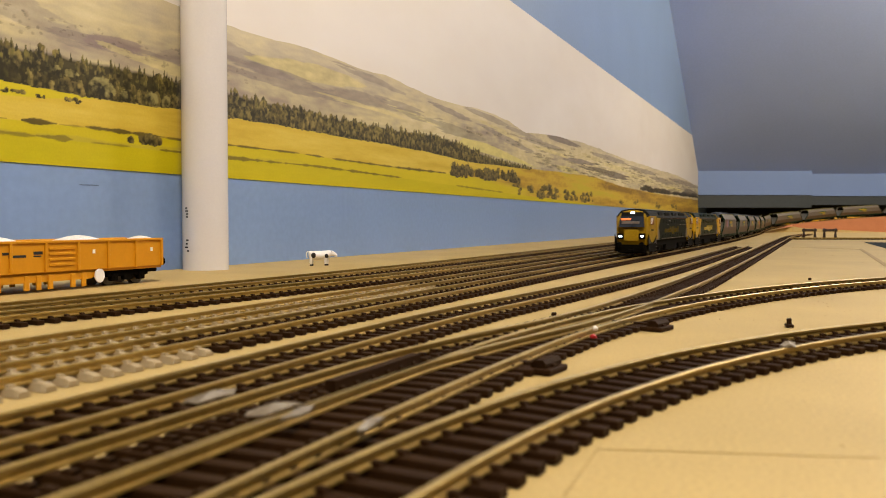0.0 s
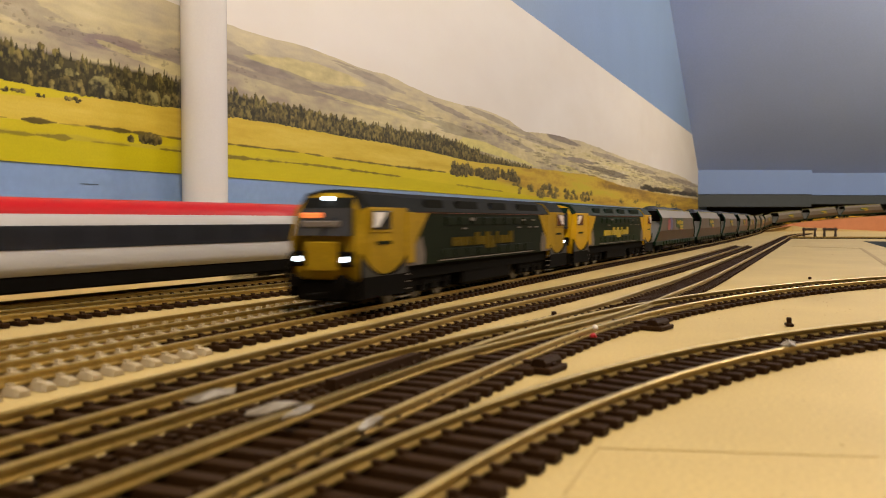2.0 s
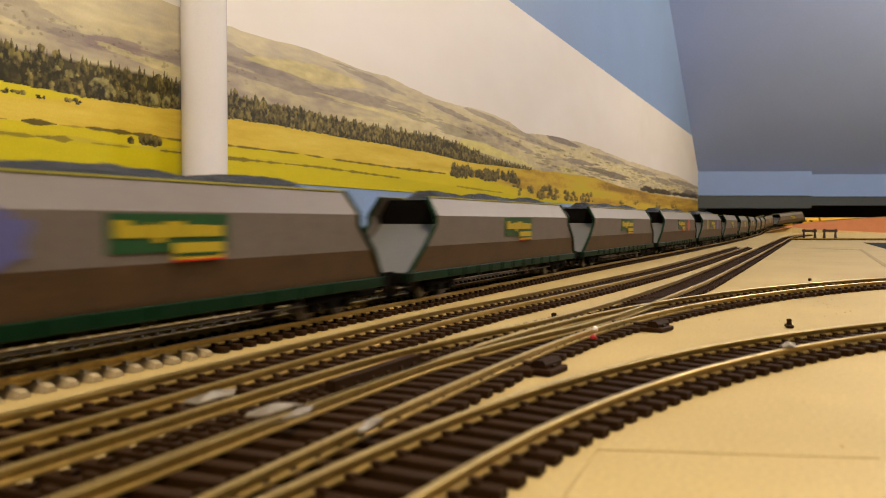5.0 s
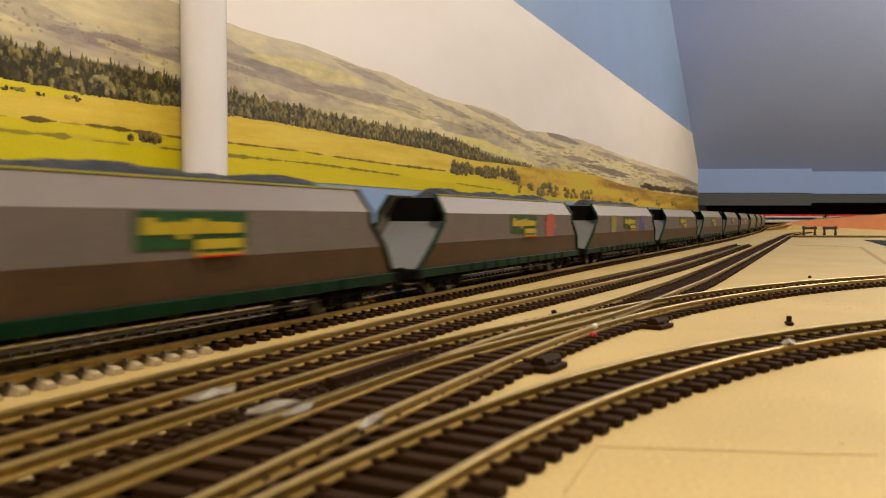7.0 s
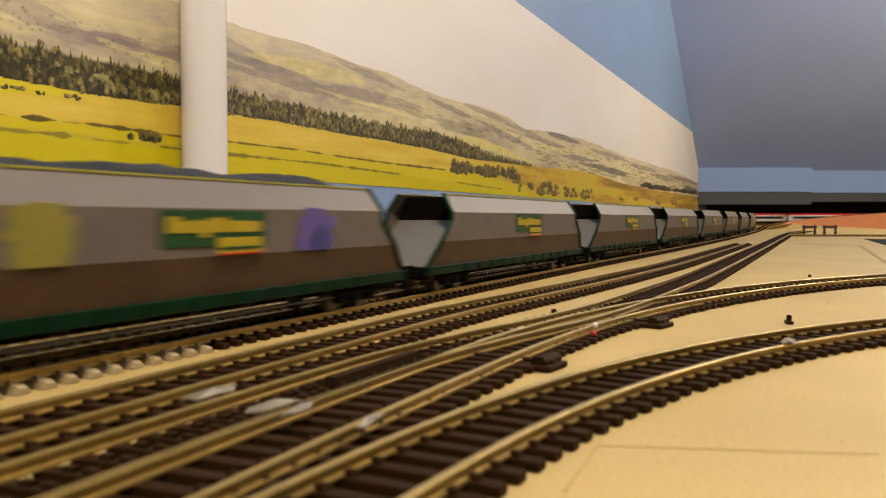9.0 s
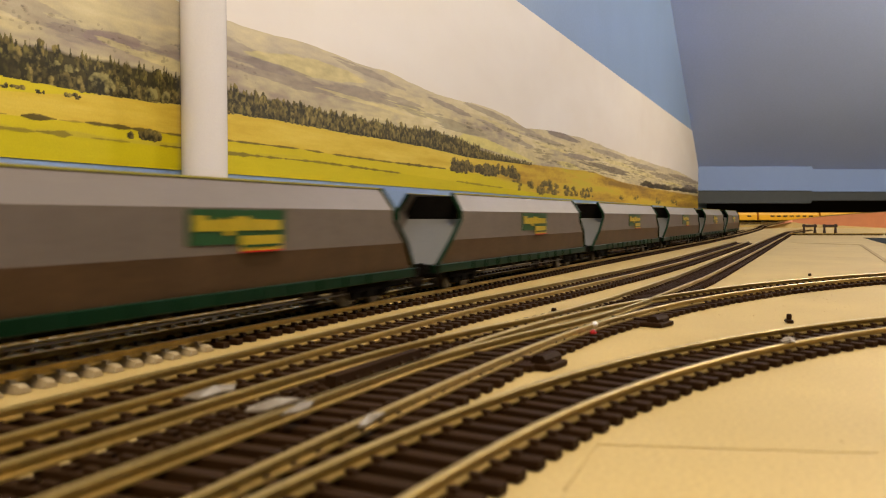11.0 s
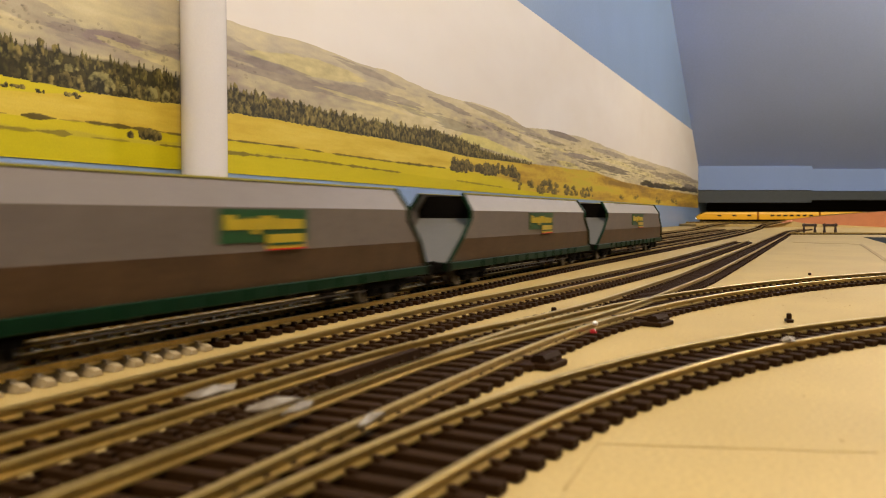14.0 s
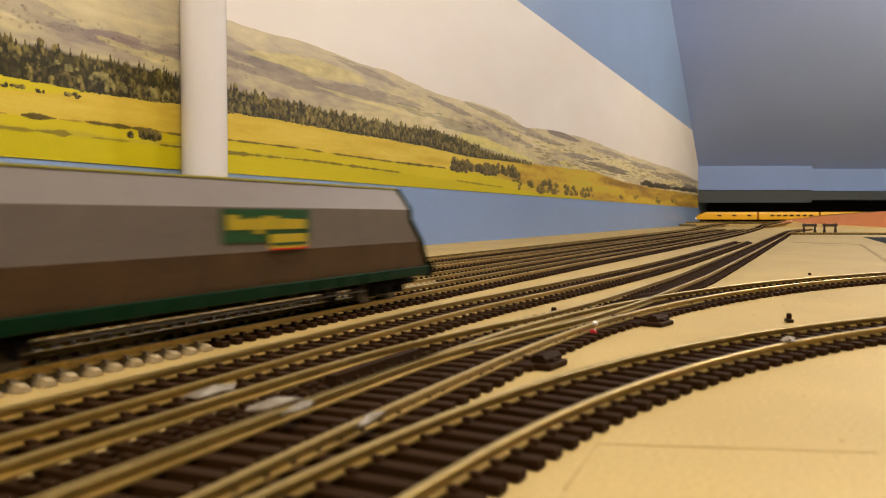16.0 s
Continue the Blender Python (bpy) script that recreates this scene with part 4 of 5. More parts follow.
def loco(label, body_paint, roof_paint, yellow, letters):
    w = thing("locomotive", label, "locomotive", "goods train locomotives")
    y = 0.0174
    # long body between the cabs, with a sloping cantrail
    prof = [(y, 0.0165), (y, 0.0415), (y * 0.74, 0.0478), (y * 0.36, 0.0500), (-y * 0.36, 0.0500), (-y * 0.74, 0.0478), (-y, 0.0415), (-y, 0.0165)]
    bm = loft([[(x, a, b) for a, b in prof] for x in (-0.104, -0.05, 0.0, 0.05, 0.104)])
    bm.normal_update()
    for f in bm.faces:
        if f.normal.z > 0.25:
            f.material_index = 1
    part("body", bm, [body_paint, roof_paint], w, "dark green body with a green roof")
    for sy in (-1, 1):
        for x, l in ((-0.064, 0.040), (-0.012, 0.026), (0.032, 0.030), (0.072, 0.022)):
            part("roof_panel", prism([(x - l / 2, 0.0428), (x + l / 2, 0.0428), (x + l / 2 - 0.003, 0.0474), (x - l / 2 + 0.003, 0.0474)], sy * 0.0140, sy * 0.0160, "y"), roof_paint, w)
        part("side_stripe", box(-0.070, 0.070, sy * y - 0.0003, sy * y + 0.0003, 0.0175, 0.0180), M_WPALE, w, "thin pale line")
        part("cantrail_stripe", box(-0.104, 0.104, sy * y - 0.0002, sy * y + 0.0002, 0.0409, 0.0411), M_CANT, w, "thin orange-red cantrail line")
        for k in range(12):
            x = -0.029 + k * 0.0073
            lo, hi = 0.0243 - (0.0022 if k in (4, 5) else 0), 0.0288 + (0.0024 if k in (0, 3, 5, 7) else 0)
            wd = 0.0031 if k not in (3, 8) else 0.0014
            part("name_bar", box(x - wd, x + wd, sy * (y + 0.0002) - 0.0003, sy * (y + 0.0002) + 0.0003, lo, hi), letters, w, "yellow lettering bar")
            if k % 3 == 1:
                part("name_bar", box(x - 0.0034, x + 0.0036, sy * (y + 0.0002) - 0.0002, sy * (y + 0.0002) + 0.0002, lo + 0.0016, lo + 0.0026), letters, w, "yellow lettering bar")
        for k, x in enumerate((-0.074, -0.068, -0.062, -0.050, -0.042, 0.030, 0.040)):
            part("vent_plate", box(x - 0.0026, x + 0.0026, sy * (y + 0.0006) - 0.0002, sy * (y + 0.0006) + 0.0002, 0.0328 + 0.0045 * (k % 2), 0.0336 + 0.0045 * (k % 2) + 0.0008 * (k == 5)), M_WPALE, w, "small pale plate")
        for k in range(8):
            x = -0.056 + k * 0.016
            part("grille", box(x - 0.0062, x + 0.0062, sy * y - 0.0005, sy * y + 0.0005, 0.0350, 0.0392, 0.0002), body_paint, w)
        for k in range(9):
            x = -0.060 + k * 0.015
            part("access_door", box(x - 0.0060, x + 0.0060, sy * y - 0.0004, sy * y + 0.0004, 0.0188, 0.0232, 0.0002), body_paint, w)
    for sx in (-1, 1):
        rings = []
        for x, dy, zt, zr, lean in ((0.1030, 0.0176, 0.0430, 0.0502, 0), (0.1355, 0.0176, 0.0430, 0.0505, 0), (0.1430, 0.0155, 0.0415, 0.0490, 1)):
            half = [(dy * 0.96, 0.0120, -1.5), (dy * 0.99, 0.0200, 0), (dy, 0.0280, 0.7), (dy * 0.99, zt, -1.6), (dy * 0.74, zr - 0.0018, -3.0), (dy * 0.3, zr, -3.4)]
            rings.append([(sx * (x + 0.0018 * k * lean), a, b) for a, b, k in half] + [(sx * (x + 0.0018 * k * lean), -a, b) for a, b, k in half[::-1]])
        bm = loft(rings)
        bm.normal_update()
        for f in bm.faces:
            m = f.calc_center_median()
            if f.normal.z > 0.45 or m.z > 0.0445:
                f.material_index = 1
            elif m.z < 0.0150:
                f.material_index = 2
        cab = part("cab", bm, [yellow, roof_paint, M_UNDER], w, "warm yellow cab with a dark green roof")
        xf = sx * 0.1440
        o = [(xf, 0.0132, 0.0310), (xf, -0.0132, 0.0310), (xf - sx * 0.0034, -0.0122, 0.0425), (xf - sx * 0.0034, 0.0122, 0.0425)]
        bm = bmesh.new()
        f = bm.faces.new([bm.verts.new((p[0] + sx * 0.0006, p[1], p[2])) for p in o])
        r = bmesh.ops.extrude_face_region(bm, geom=[f])
        bmesh.ops.translate(bm, vec=(-sx * 0.003, 0, 0), verts=[v for v in r["geom"] if isinstance(v, bmesh.types.BMVert)])
        bmesh.ops.recalc_face_normals(bm, faces=bm.faces)
        part("windscreen", bm, M_GLASS, cab, "dark windscreen")
        part("wiper", cyl((xf + sx * 0.0009, 0.0, 0.0315), (xf - sx * 0.0008, 0.006, 0.0390), 0.0003, 6), M_UNDER, cab)
        part("visor", prism([(xf - sx * 0.0028, 0.0425), (xf - sx * 0.0080, 0.0492), (xf - sx * 0.0100, 0.0492), (xf - sx * 0.0070, 0.0425)], -0.0118, 0.0118, "y"), roof_paint, cab)
        lit = sx > 0
        part("top_light", box(xf - sx * 0.0048 - 0.0010, xf - sx * 0.0048 + 0.0010, -0.0021, 0.0021, 0.0458, 0.0474, 0.0004), M_LAMP if lit else M_GLASS, cab, "lit white top light" if lit else "unlit top light")
        if lit:
            part("cab_light", box(xf - 0.0034, xf - 0.0010, -0.0110, -0.0010, 0.0384, 0.0406, 0.0003), M_CABLIGHT, cab, "glowing orange cab light")
            part("cab_console", box(xf - 0.0030, xf + 0.0002, -0.0100, 0.0080, 0.0345, 0.0372, 0.0003), M_WPALE, cab, "pale cab console")
        part("nose_panel", box(min(xf, xf + sx * 0.0008), max(xf, xf + sx * 0.0008), -0.0075, 0.0075, 0.0165, 0.0285, 0.0003), yellow, cab)
        for sy in (-1, 1):
            part("side_window", box(min(sx * 0.1185, sx * 0.1345), max(sx * 0.1185, sx * 0.1345), sy * 0.0178 - 0.0004, sy * 0.0178 + 0.0004, 0.0335, 0.0415, 0.0003), M_GLASS, cab, "dark side window")
            # The lamp's glint on the glass is put in as a pale plate.
            part("window_glint", prism([(sx * 0.1335, 0.0345), (sx * 0.1335, 0.0408), (sx * 0.1225, 0.0410), (sx * 0.1250, 0.0385), (sx * 0.1300, 0.0345)], sy * 0.0182, sy * 0.0184, "y"), M_GLINT, cab, "pale glint painted on the side window")
            part("window_frame", box(min(sx * 0.1170, sx * 0.1360), max(sx * 0.1170, sx * 0.1360), sy * 0.0175 - 0.0004, sy * 0.0175 + 0.0004, 0.0322, 0.0428, 0.0003), yellow, cab)
            part("number_bar", box(min(sx * 0.118, sx * 0.130), max(sx * 0.118, sx * 0.130), sy * 0.0177 - 0.0002, sy * 0.0177 + 0.0002, 0.0272, 0.0286), body_paint, cab, "dark number bar")
            part("cab_door", box(min(sx * 0.096, sx * 0.104), max(sx * 0.096, sx * 0.104), sy * 0.0177 - 0.0004, sy * 0.0177 + 0.0004, 0.0180, 0.0412, 0.0003), yellow, cab)
            part("lamp_housing", box(xf - 0.0010, xf + 0.0010, sy * 0.0112 - 0.0034, sy * 0.0112 + 0.0034, 0.0182, 0.0246, 0.0006), M_UNDER, cab)
            part("headlight", box(xf + sx * 0.0010 - 0.0006, xf + sx * 0.0010 + 0.0006, sy * 0.0112 - 0.0014, sy * 0.0112 + 0.0014, 0.0203, 0.0224, 0.0005), M_LAMP if lit else M_GLASS, cab, "lit white headlight" if lit else "unlit headlight")
            bm = bmesh.new()
            for k in range(4):
                add_box(bm, sx * 0.106 - 0.005, sx * 0.106 + 0.005, sy * 0.0168 - 0.001, sy * 0.0168 + 0.001, 0.0032 + k * 0.0032, 0.0036 + k * 0.0032)
            part("step_ladder", bm, M_WPALE, w, "pale edged cab steps")
            # The black plate runs on below the grey skirt as painted bogie shade.
            for nm, drop, foot, out, stuff, words in (("skirt_edge", 0.0, 0.0050, 0.01785, M_UNDER, "black edge under the yellow, with bogie shade painted below"), ("cab_skirt", 0.0014, 0.0138, 0.01800, M_SKIRT, "grey skirt curving under the yellow")):
                arc_z = [(0.1425 - 0.0385 * k / 10, 0.0236 - drop - 0.0082 * math.sin(math.pi * k / 10) ** 0.8 - 0.0020 * k / 10) for k in range(11)]
                part(nm, prism([(sx * 0.1040, foot), (sx * 0.1425, foot)] + [(sx * a, max(b, foot + 0.0002)) for a, b in arc_z], sy * 0.0170, sy * out, "y"), stuff, cab, words)
            sweep = [(0.1040, 0.0168)] + [(0.1020 - 0.0210 * (k / 6) ** 1.25, 0.0168 + 0.0240 * k / 6) for k in range(7)] + [(0.1040, 0.0408)]
            part("cab_flash", prism([(sx * a, b) for a, b in sweep], sy * 0.0172, sy * 0.01765, "y"), yellow, w, "yellow sweep behind the cab")
            part("grey_flash", prism([(sx * 0.1018, 0.0168), (sx * 0.0860, 0.0168), (sx * 0.0850, 0.0215), (sx * 0.0885, 0.0300), (sx * 0.0955, 0.0260), (sx * 0.0995, 0.0210)], sy * 0.0172, sy * 0.01758, "y"), M_WGREY, w, "grey sweep behind the cab")
        part("valance", box(min(sx * 0.1385, sx * 0.1425), max(sx * 0.1385, sx * 0.1425), -0.0150, 0.0150, 0.0035, 0.0125, 0.0010), M_UNDER, w)
        buffers(w, sx * 0.1420, 0.0125, sx)
        bogie(w, sx * 0.080, 0.030, (-0.0250, 0.0, 0.0250), 0.0070)
    part("fuel_tank", box(-0.036, 0.036, -0.0150, 0.0150, 0.0030, 0.0165, 0.0015), M_UNDER, w)
    part("underframe", box(-0.138, 0.138, -0.0155, 0.0155, 0.0105, 0.0168), M_UNDER, w)
    return w


def coach(label, nose=0):
    w = thing("passenger_coach", label, "coach", "coaches of the passenger train")
    half = 0.167 if nose else 0.160
    ring0 = [(0.0160, 0.0125), (0.0176, 0.0165), (0.0180, 0.0215), (0.0172, 0.0330), (0.0161, 0.0397), (0.0150, 0.0428), (0.0122, 0.0455), (0.0070, 0.0470), (0, 0.0474)]
    def ring(x, ky=1.0, kz=1.0, z0=0.0125):
        h = [(a * ky, z0 + (b - z0) * kz) for a, b in ring0]
        return [(x, a, b) for a, b in h] + [(x, -a, b) for a, b in h[-2::-1]]
    xs = [(-half, 1, 1), (-half * 0.5, 1, 1), (0, 1, 1), (half * 0.62, 1, 1)]
    xs += [(half * 0.72, 1.0, 0.985), (half * 0.82, 0.97, 0.93), (half * 0.90, 0.91, 0.82), (half * 0.955, 0.82, 0.66), (half * 0.99, 0.70, 0.46), (half * 1.015, 0.52, 0.24)] if nose else [(half, 1, 1)]
    bm = loft([ring(*k) for k in xs])
    bm.normal_update()
    for f in bm.faces:
        c = f.calc_center_median()
        f.smooth = len(f.verts) == 4
        if len(f.verts) > 4 and not (nose and c.x > 0):
            f.material_index = 2
        elif nose and c.x > half * 0.79 and c.z < 0.044:
            f.material_index = 1
        elif nose and c.x > half * 0.6 and c.z > 0.0440:
            f.material_index = 2
        elif c.z > 0.0390 and (c.x < half * 0.6 or not nose):
            f.material_index = 1
    part("body", bm, [M_WHITE, M_RED, M_UNDER], w, "white body with a red roof edge")
    for sy in (-1, 1):
        e = half * (0.52 if nose else 0.80)
        o = [(-half * 0.86, 0.0240), (e, 0.0240), (e - (0.006 if nose else 0), 0.0345), (-half * 0.86, 0.0345)]
        bm = prism(o, sy * 0.0160, sy * 0.01815, "y")
        for v in bm.verts:
            v.co.y -= sy * (v.co.z - 0.0240) * 0.075
        part("window_band", bm, M_GLASS, w, "black window band")
        for k in range(8):
            x = -half * 0.86 + (e + half * 0.86) * (k + 1) / 9
            part("mullion", box(x - 0.0012, x + 0.0012, sy * 0.0179 - 0.0001, sy * 0.0179 + 0.0001, 0.0250, 0.0335), M_UNDER, w)
        part("door", box(-half * 0.95, -half * 0.88, sy * 0.0174 - 0.0006, sy * 0.0174 + 0.0006, 0.0145, 0.0360, 0.0003), M_WHITE, w)
    if nose:
        bm = prism([(half * 0.76, 0.0425), (half * 0.865, 0.034), (half * 0.95, 0.0325), (half * 0.89, 0.0415), (half * 0.80, 0.0468), (half * 0.66, 0.0490), (half * 0.55, 0.0490), (half * 0.58, 0.0465)], -0.0122, 0.0122, "y")
        part("windscreen", bm, M_GLASS, w, "black raked windscreen")
        for sy in (-1, 1):
            part("nose_stripe", prism([(half * 0.40, 0.0424), (half * 0.74, 0.0424), (half * 0.84, 0.0398), (half * 0.84, 0.0390), (half * 0.74, 0.0412), (half * 0.40, 0.0412)], sy * 0.0140, sy * 0.0158, "y"), M_YTRAIN, w, "thin orange stripe below the windscreen")
    else:
        part("gangway", box(half, half + 0.0045, -0.0170, 0.0170, 0.0090, 0.0446, 0.001), M_UNDER, w)
    part("gangway", box(-half - 0.0045, -half, -0.0170, 0.0170, 0.0090, 0.0446, 0.001), M_UNDER, w)
    part("underframe", box(-half * 0.96, half * (0.88 if nose else 0.96), -0.0155, 0.0155, 0.0050, 0.0128, 0.001), M_UNDER, w)
    for sx in (-1, 1):
        bogie(w, sx * 0.112, 0.0185, (-0.0165, 0.0165), 0.0058)
    return w


BLOBS = {0: ((0.064, 0.031, 0.007, (0.45, 0.05, 0.04)), (0.050, 0.032, 0.008, (0.10, 0.10, 0.28))), 3: ((-0.058, 0.031, 0.0095, (0.50, 0.07, 0.03)),),
         4: ((0.055, 0.032, 0.0085, (0.30, 0.25, 0.01)), (-0.060, 0.031, 0.0095, (0.13, 0.08, 0.34)), (-0.062, 0.0275, 0.0060, (0.05, 0.13, 0.40)))}
GROW = 1.03
plain = hopper("grey hopper wagon with green frames, loaded with coal")
empty = hopper("grey hopper wagon with green frames, empty", coal=False)
plain.scale = empty.scale = (GROW, GROW, GROW)
wagons = []
for i in range(12):
    if i in BLOBS:
        wagons.append(hopper("grey hopper wagon with painted motifs and coal load", BLOBS[i]))
        wagons[-1].scale = (GROW, GROW, GROW)
    elif i == 1:
        wagons.append(plain)
    elif i == 5:
        wagons.append(empty)
    else:
        wagons.append(copy_thing(plain if i < 5 else empty, Matrix()))
M_GRIME = mat("grimy_loco_green", (0.0050, 0.0078, 0.0020), 0.6, vary=0.35, scale=60, gloss=0.05)
M_GRIMEROOF = mat("grimy_loco_roof", (0.0065, 0.0062, 0.0045), 0.7, vary=0.35, gloss=0.05)
M_DULLYELLOW = mat("dull_loco_yellow", (0.290, 0.172, 0.005), 0.5, vary=0.25, scale=90, gloss=0.10)
M_DULLLETTER = mat("dull_lettering", (0.080, 0.052, 0.0015), 0.6, vary=0.3, gloss=0.04)
engines = [loco("weathered dark green locomotive with lit headlights", M_GRIME, M_GRIMEROOF, M_DULLYELLOW, M_DULLLETTER),
           loco("clean green and yellow diesel locomotive with lit headlights", M_GREEN, M_ROOFDK, M_YELLOW, M_DECAL)]
for e in engines:
    e.scale = (GROW, 1.0, 0.985)
end_car = coach("white and red streamlined driving coach", 1)
mid_car = coach("white passenger coach with red roof edge")
coaches = [end_car] + [mid_car] + [copy_thing(mid_car, Matrix()) for _ in range(6)] + [copy_thing(end_car, Matrix())]


# ---- loose things on the board
M_COW = mat("cow_white", (0.80, 0.77, 0.72), 0.4, vary=0.04, scale=200)
M_SPOT = mat("cow_black", (0.02, 0.018, 0.016), 0.5)
M_IRON = mat("rusty_iron", (0.055, 0.032, 0.022), 0.6, vary=0.3, scale=200)
M_TAPE = mat("clear_plastic_scrap", (0.20, 0.165, 0.115), 0.3, vary=0.2, scale=200)
M_REDBIT = mat("red_plastic", (0.34, 0.012, 0.012), 0.4)


def open_wagon():
    w = thing("ballast_wagon", "ochre open ballast wagon with a white load", "wagon")
    L = 0.093
    part("floor", box(-L, L, -0.0165, 0.0165, 0.0100, 0.0125), M_OCHRE, w)
    for sy in (-1, 1):
        side = part("side", box(-L, L, sy * 0.0170 - 0.0007, sy * 0.0170 + 0.0007, 0.0115, 0.0300, 0.0003), M_OCHRE, w)
        part("top_lip", box(-L - 0.0005, L + 0.0005, sy * 0.0174 - 0.0013, sy * 0.0174 + 0.0013, 0.0285, 0.0302, 0.0004), M_OCHRE, w)
        for k in range(9):
            x = -L + 0.001 + k * (2 * L - 0.002) / 8
            part("rib", box(x - 0.0009, x + 0.0009, sy * 0.0182 - 0.0008, sy * 0.0182 + 0.0008, 0.0115, 0.0287, 0.0003), M_OCHRE, w)
        bm = bmesh.new()
        for k in range(4):
            add_box(bm, 0.002, 0.020, sy * 0.0181 - 0.0004, sy * 0.0181 + 0.0004, 0.0150 + k * 0.0032, 0.0165 + k * 0.0032, 0.0002)
        part("louvre", bm, M_OCHRE, w)
        bm = prism([(-0.046, 0.0120), (0.046, 0.0120), (0.034, 0.0060), (-0.034, 0.0060)], sy * 0.0140, sy * 0.0165, "y")
        part("solebar", bm, M_OCHRE, w)
        for x in (-0.036, -0.030, -0.012, -0.004, 0.004, 0.020, 0.028):
            part("hanger", box(x - 0.0016, x + 0.0016, sy * 0.0165 - 0.0008, sy * 0.0165 + 0.0008, 0.0015, 0.0100, 0.0003), M_OCHRE, w)
        for x in (0.035, 0.083):
            part("plate", box(x - 0.0010, x + 0.0010, sy * 0.0178 - 0.0001, sy * 0.0178 + 0.0002, 0.0215, 0.0240), M_COW, w, "small white plate")
        bm = bmesh.new()
        for x0, x1, z0, z1 in ((-0.028, -0.022, 0.0225, 0.0240), (-0.024, -0.013, 0.0208, 0.0222), (-0.008, -0.002, 0.0222, 0.0240), (-0.008, -0.003, 0.0208, 0.0216)):
            add_box(bm, x0, x1, sy * 0.0178 - 0.0001, sy * 0.0178 + 0.0002, z0, z1)
        part("lettering_bar", bm, M_MARK, w, "small black lettering bars")
        bm = cyl((0.0385, sy * 0.0180, 0.0075), (0.0385, sy * 0.0190, 0.0075), 0.0043, 24)
        bmesh.ops.scale(bm, vec=(0.85, 1, 1), space=Matrix.Translation((-0.0385, 0, 0)), verts=bm.verts)
        part("brake_wheel", bm, M_COW, w, "white brake wheel disc")
    for sx in (-1, 1):
        part("end", box(sx * L - 0.0007, sx * L + 0.0007, -0.0168, 0.0168, 0.0115, 0.0300, 0.0003), M_OCHRE, w)
        buffers(w, sx * L, 0.0140, sx)
        bogie(w, sx * 0.066, 0.0175, (-0.0115, 0.0115), 0.0062)
    bm = bmesh.new()
    nx, ny = 60, 8
    g = [[bm.verts.new((-L + 0.002 + (2 * L - 0.004) * i / nx, -0.0162 + 0.0324 * j / ny,
          0.0275 + 0.0052 * (1 - (2 * j / ny - 1) ** 2) * (0.35 + 0.65 * max(0, math.sin(i / nx * 19 + 0.6))) + 0.0006 * noise.noise((i, j, 2)))) for j in range(ny + 1)] for i in range(nx + 1)]
    for i in range(nx):
        for j in range(ny):
            bm.faces.new((g[i][j], g[i + 1][j], g[i + 1][j + 1], g[i][j + 1]))
    part("load", bm, M_LOAD, w, "heaped white ballast")
    w.matrix_basis = pose(0.3570, 0.425, 0.0, 0, 0, -2)
    return w


open_wagon()


def cow():
    w = thing("toy_cow", "white toy cow with black patches on the board", "toy cow")
    rings = []
    for x, z, ry, rz in ((-0.0105, 0.0108, 0.0010, 0.0014), (-0.0098, 0.0104, 0.0030, 0.0034), (-0.006, 0.0098, 0.0038, 0.0040), (-0.001, 0.0096, 0.0040, 0.0042), (0.004, 0.0099, 0.0037, 0.0041),
                         (0.0078, 0.0107, 0.0028, 0.0036), (0.0105, 0.0114, 0.0020, 0.0026), (0.0125, 0.0112, 0.0020, 0.0024), (0.0148, 0.0100, 0.0015, 0.0018), (0.0162, 0.0090, 0.0010, 0.0011)):
        rings.append([(x, ry * math.cos(a), z + rz * math.sin(a)) for a in [k * math.pi / 6 for k in range(12)]])
    bm = loft(rings)
    for f in bm.faces:
        f.smooth = True
    part("body", bm, M_COW, w)
    for x, y in ((-0.0085, -0.0022), (-0.0065, 0.0022), (0.0052, -0.0022), (0.0075, 0.0022)):
        bm = cyl((x, y, 0.0085), (x - 0.0003, y, 0.0012), 0.0014, 10, 0.0008)
        part("leg", bm, M_COW, w)
        part("hoof", cyl((x - 0.0003, y, 0.0014), (x - 0.0002, y, 0.0), 0.0010, 10), M_SPOT, w, "dark hoof")
    for sy in (-1, 1):
        part("ear", cyl((0.0112, sy * 0.0018, 0.0130), (0.0106, sy * 0.0040, 0.0136), 0.0008, 8, 0.0003), M_COW, w)
        for x, z, r in ((-0.0062, 0.0098, 0.0022), (0.0058, 0.0092, 0.0018)):
            bm = bmesh.new()
            bmesh.ops.create_uvsphere(bm, u_segments=12, v_segments=8, radius=r)
            bmesh.ops.scale(bm, vec=(1, 0.32, 1.15), verts=bm.verts)
            bmesh.ops.translate(bm, vec=(x, sy * 0.0035, z), verts=bm.verts)
            part("patch", bm, M_SPOT, w, "black patch")
    bm = bmesh.new()
    for a, b in zip(((-0.0100, 0, 0.0128), (-0.0118, 0, 0.0130), (-0.0126, 0, 0.0115)), ((-0.0118, 0, 0.0130), (-0.0126, 0, 0.0115), (-0.0120, 0, 0.0070))):
        add_cyl(bm, a, b, 0.0005, 8)
    part("tail", bm, M_COW, w)
    w.matrix_basis = pose(0.672, 0.417, 0.0, 0, 0, -52)
    return w


cow()


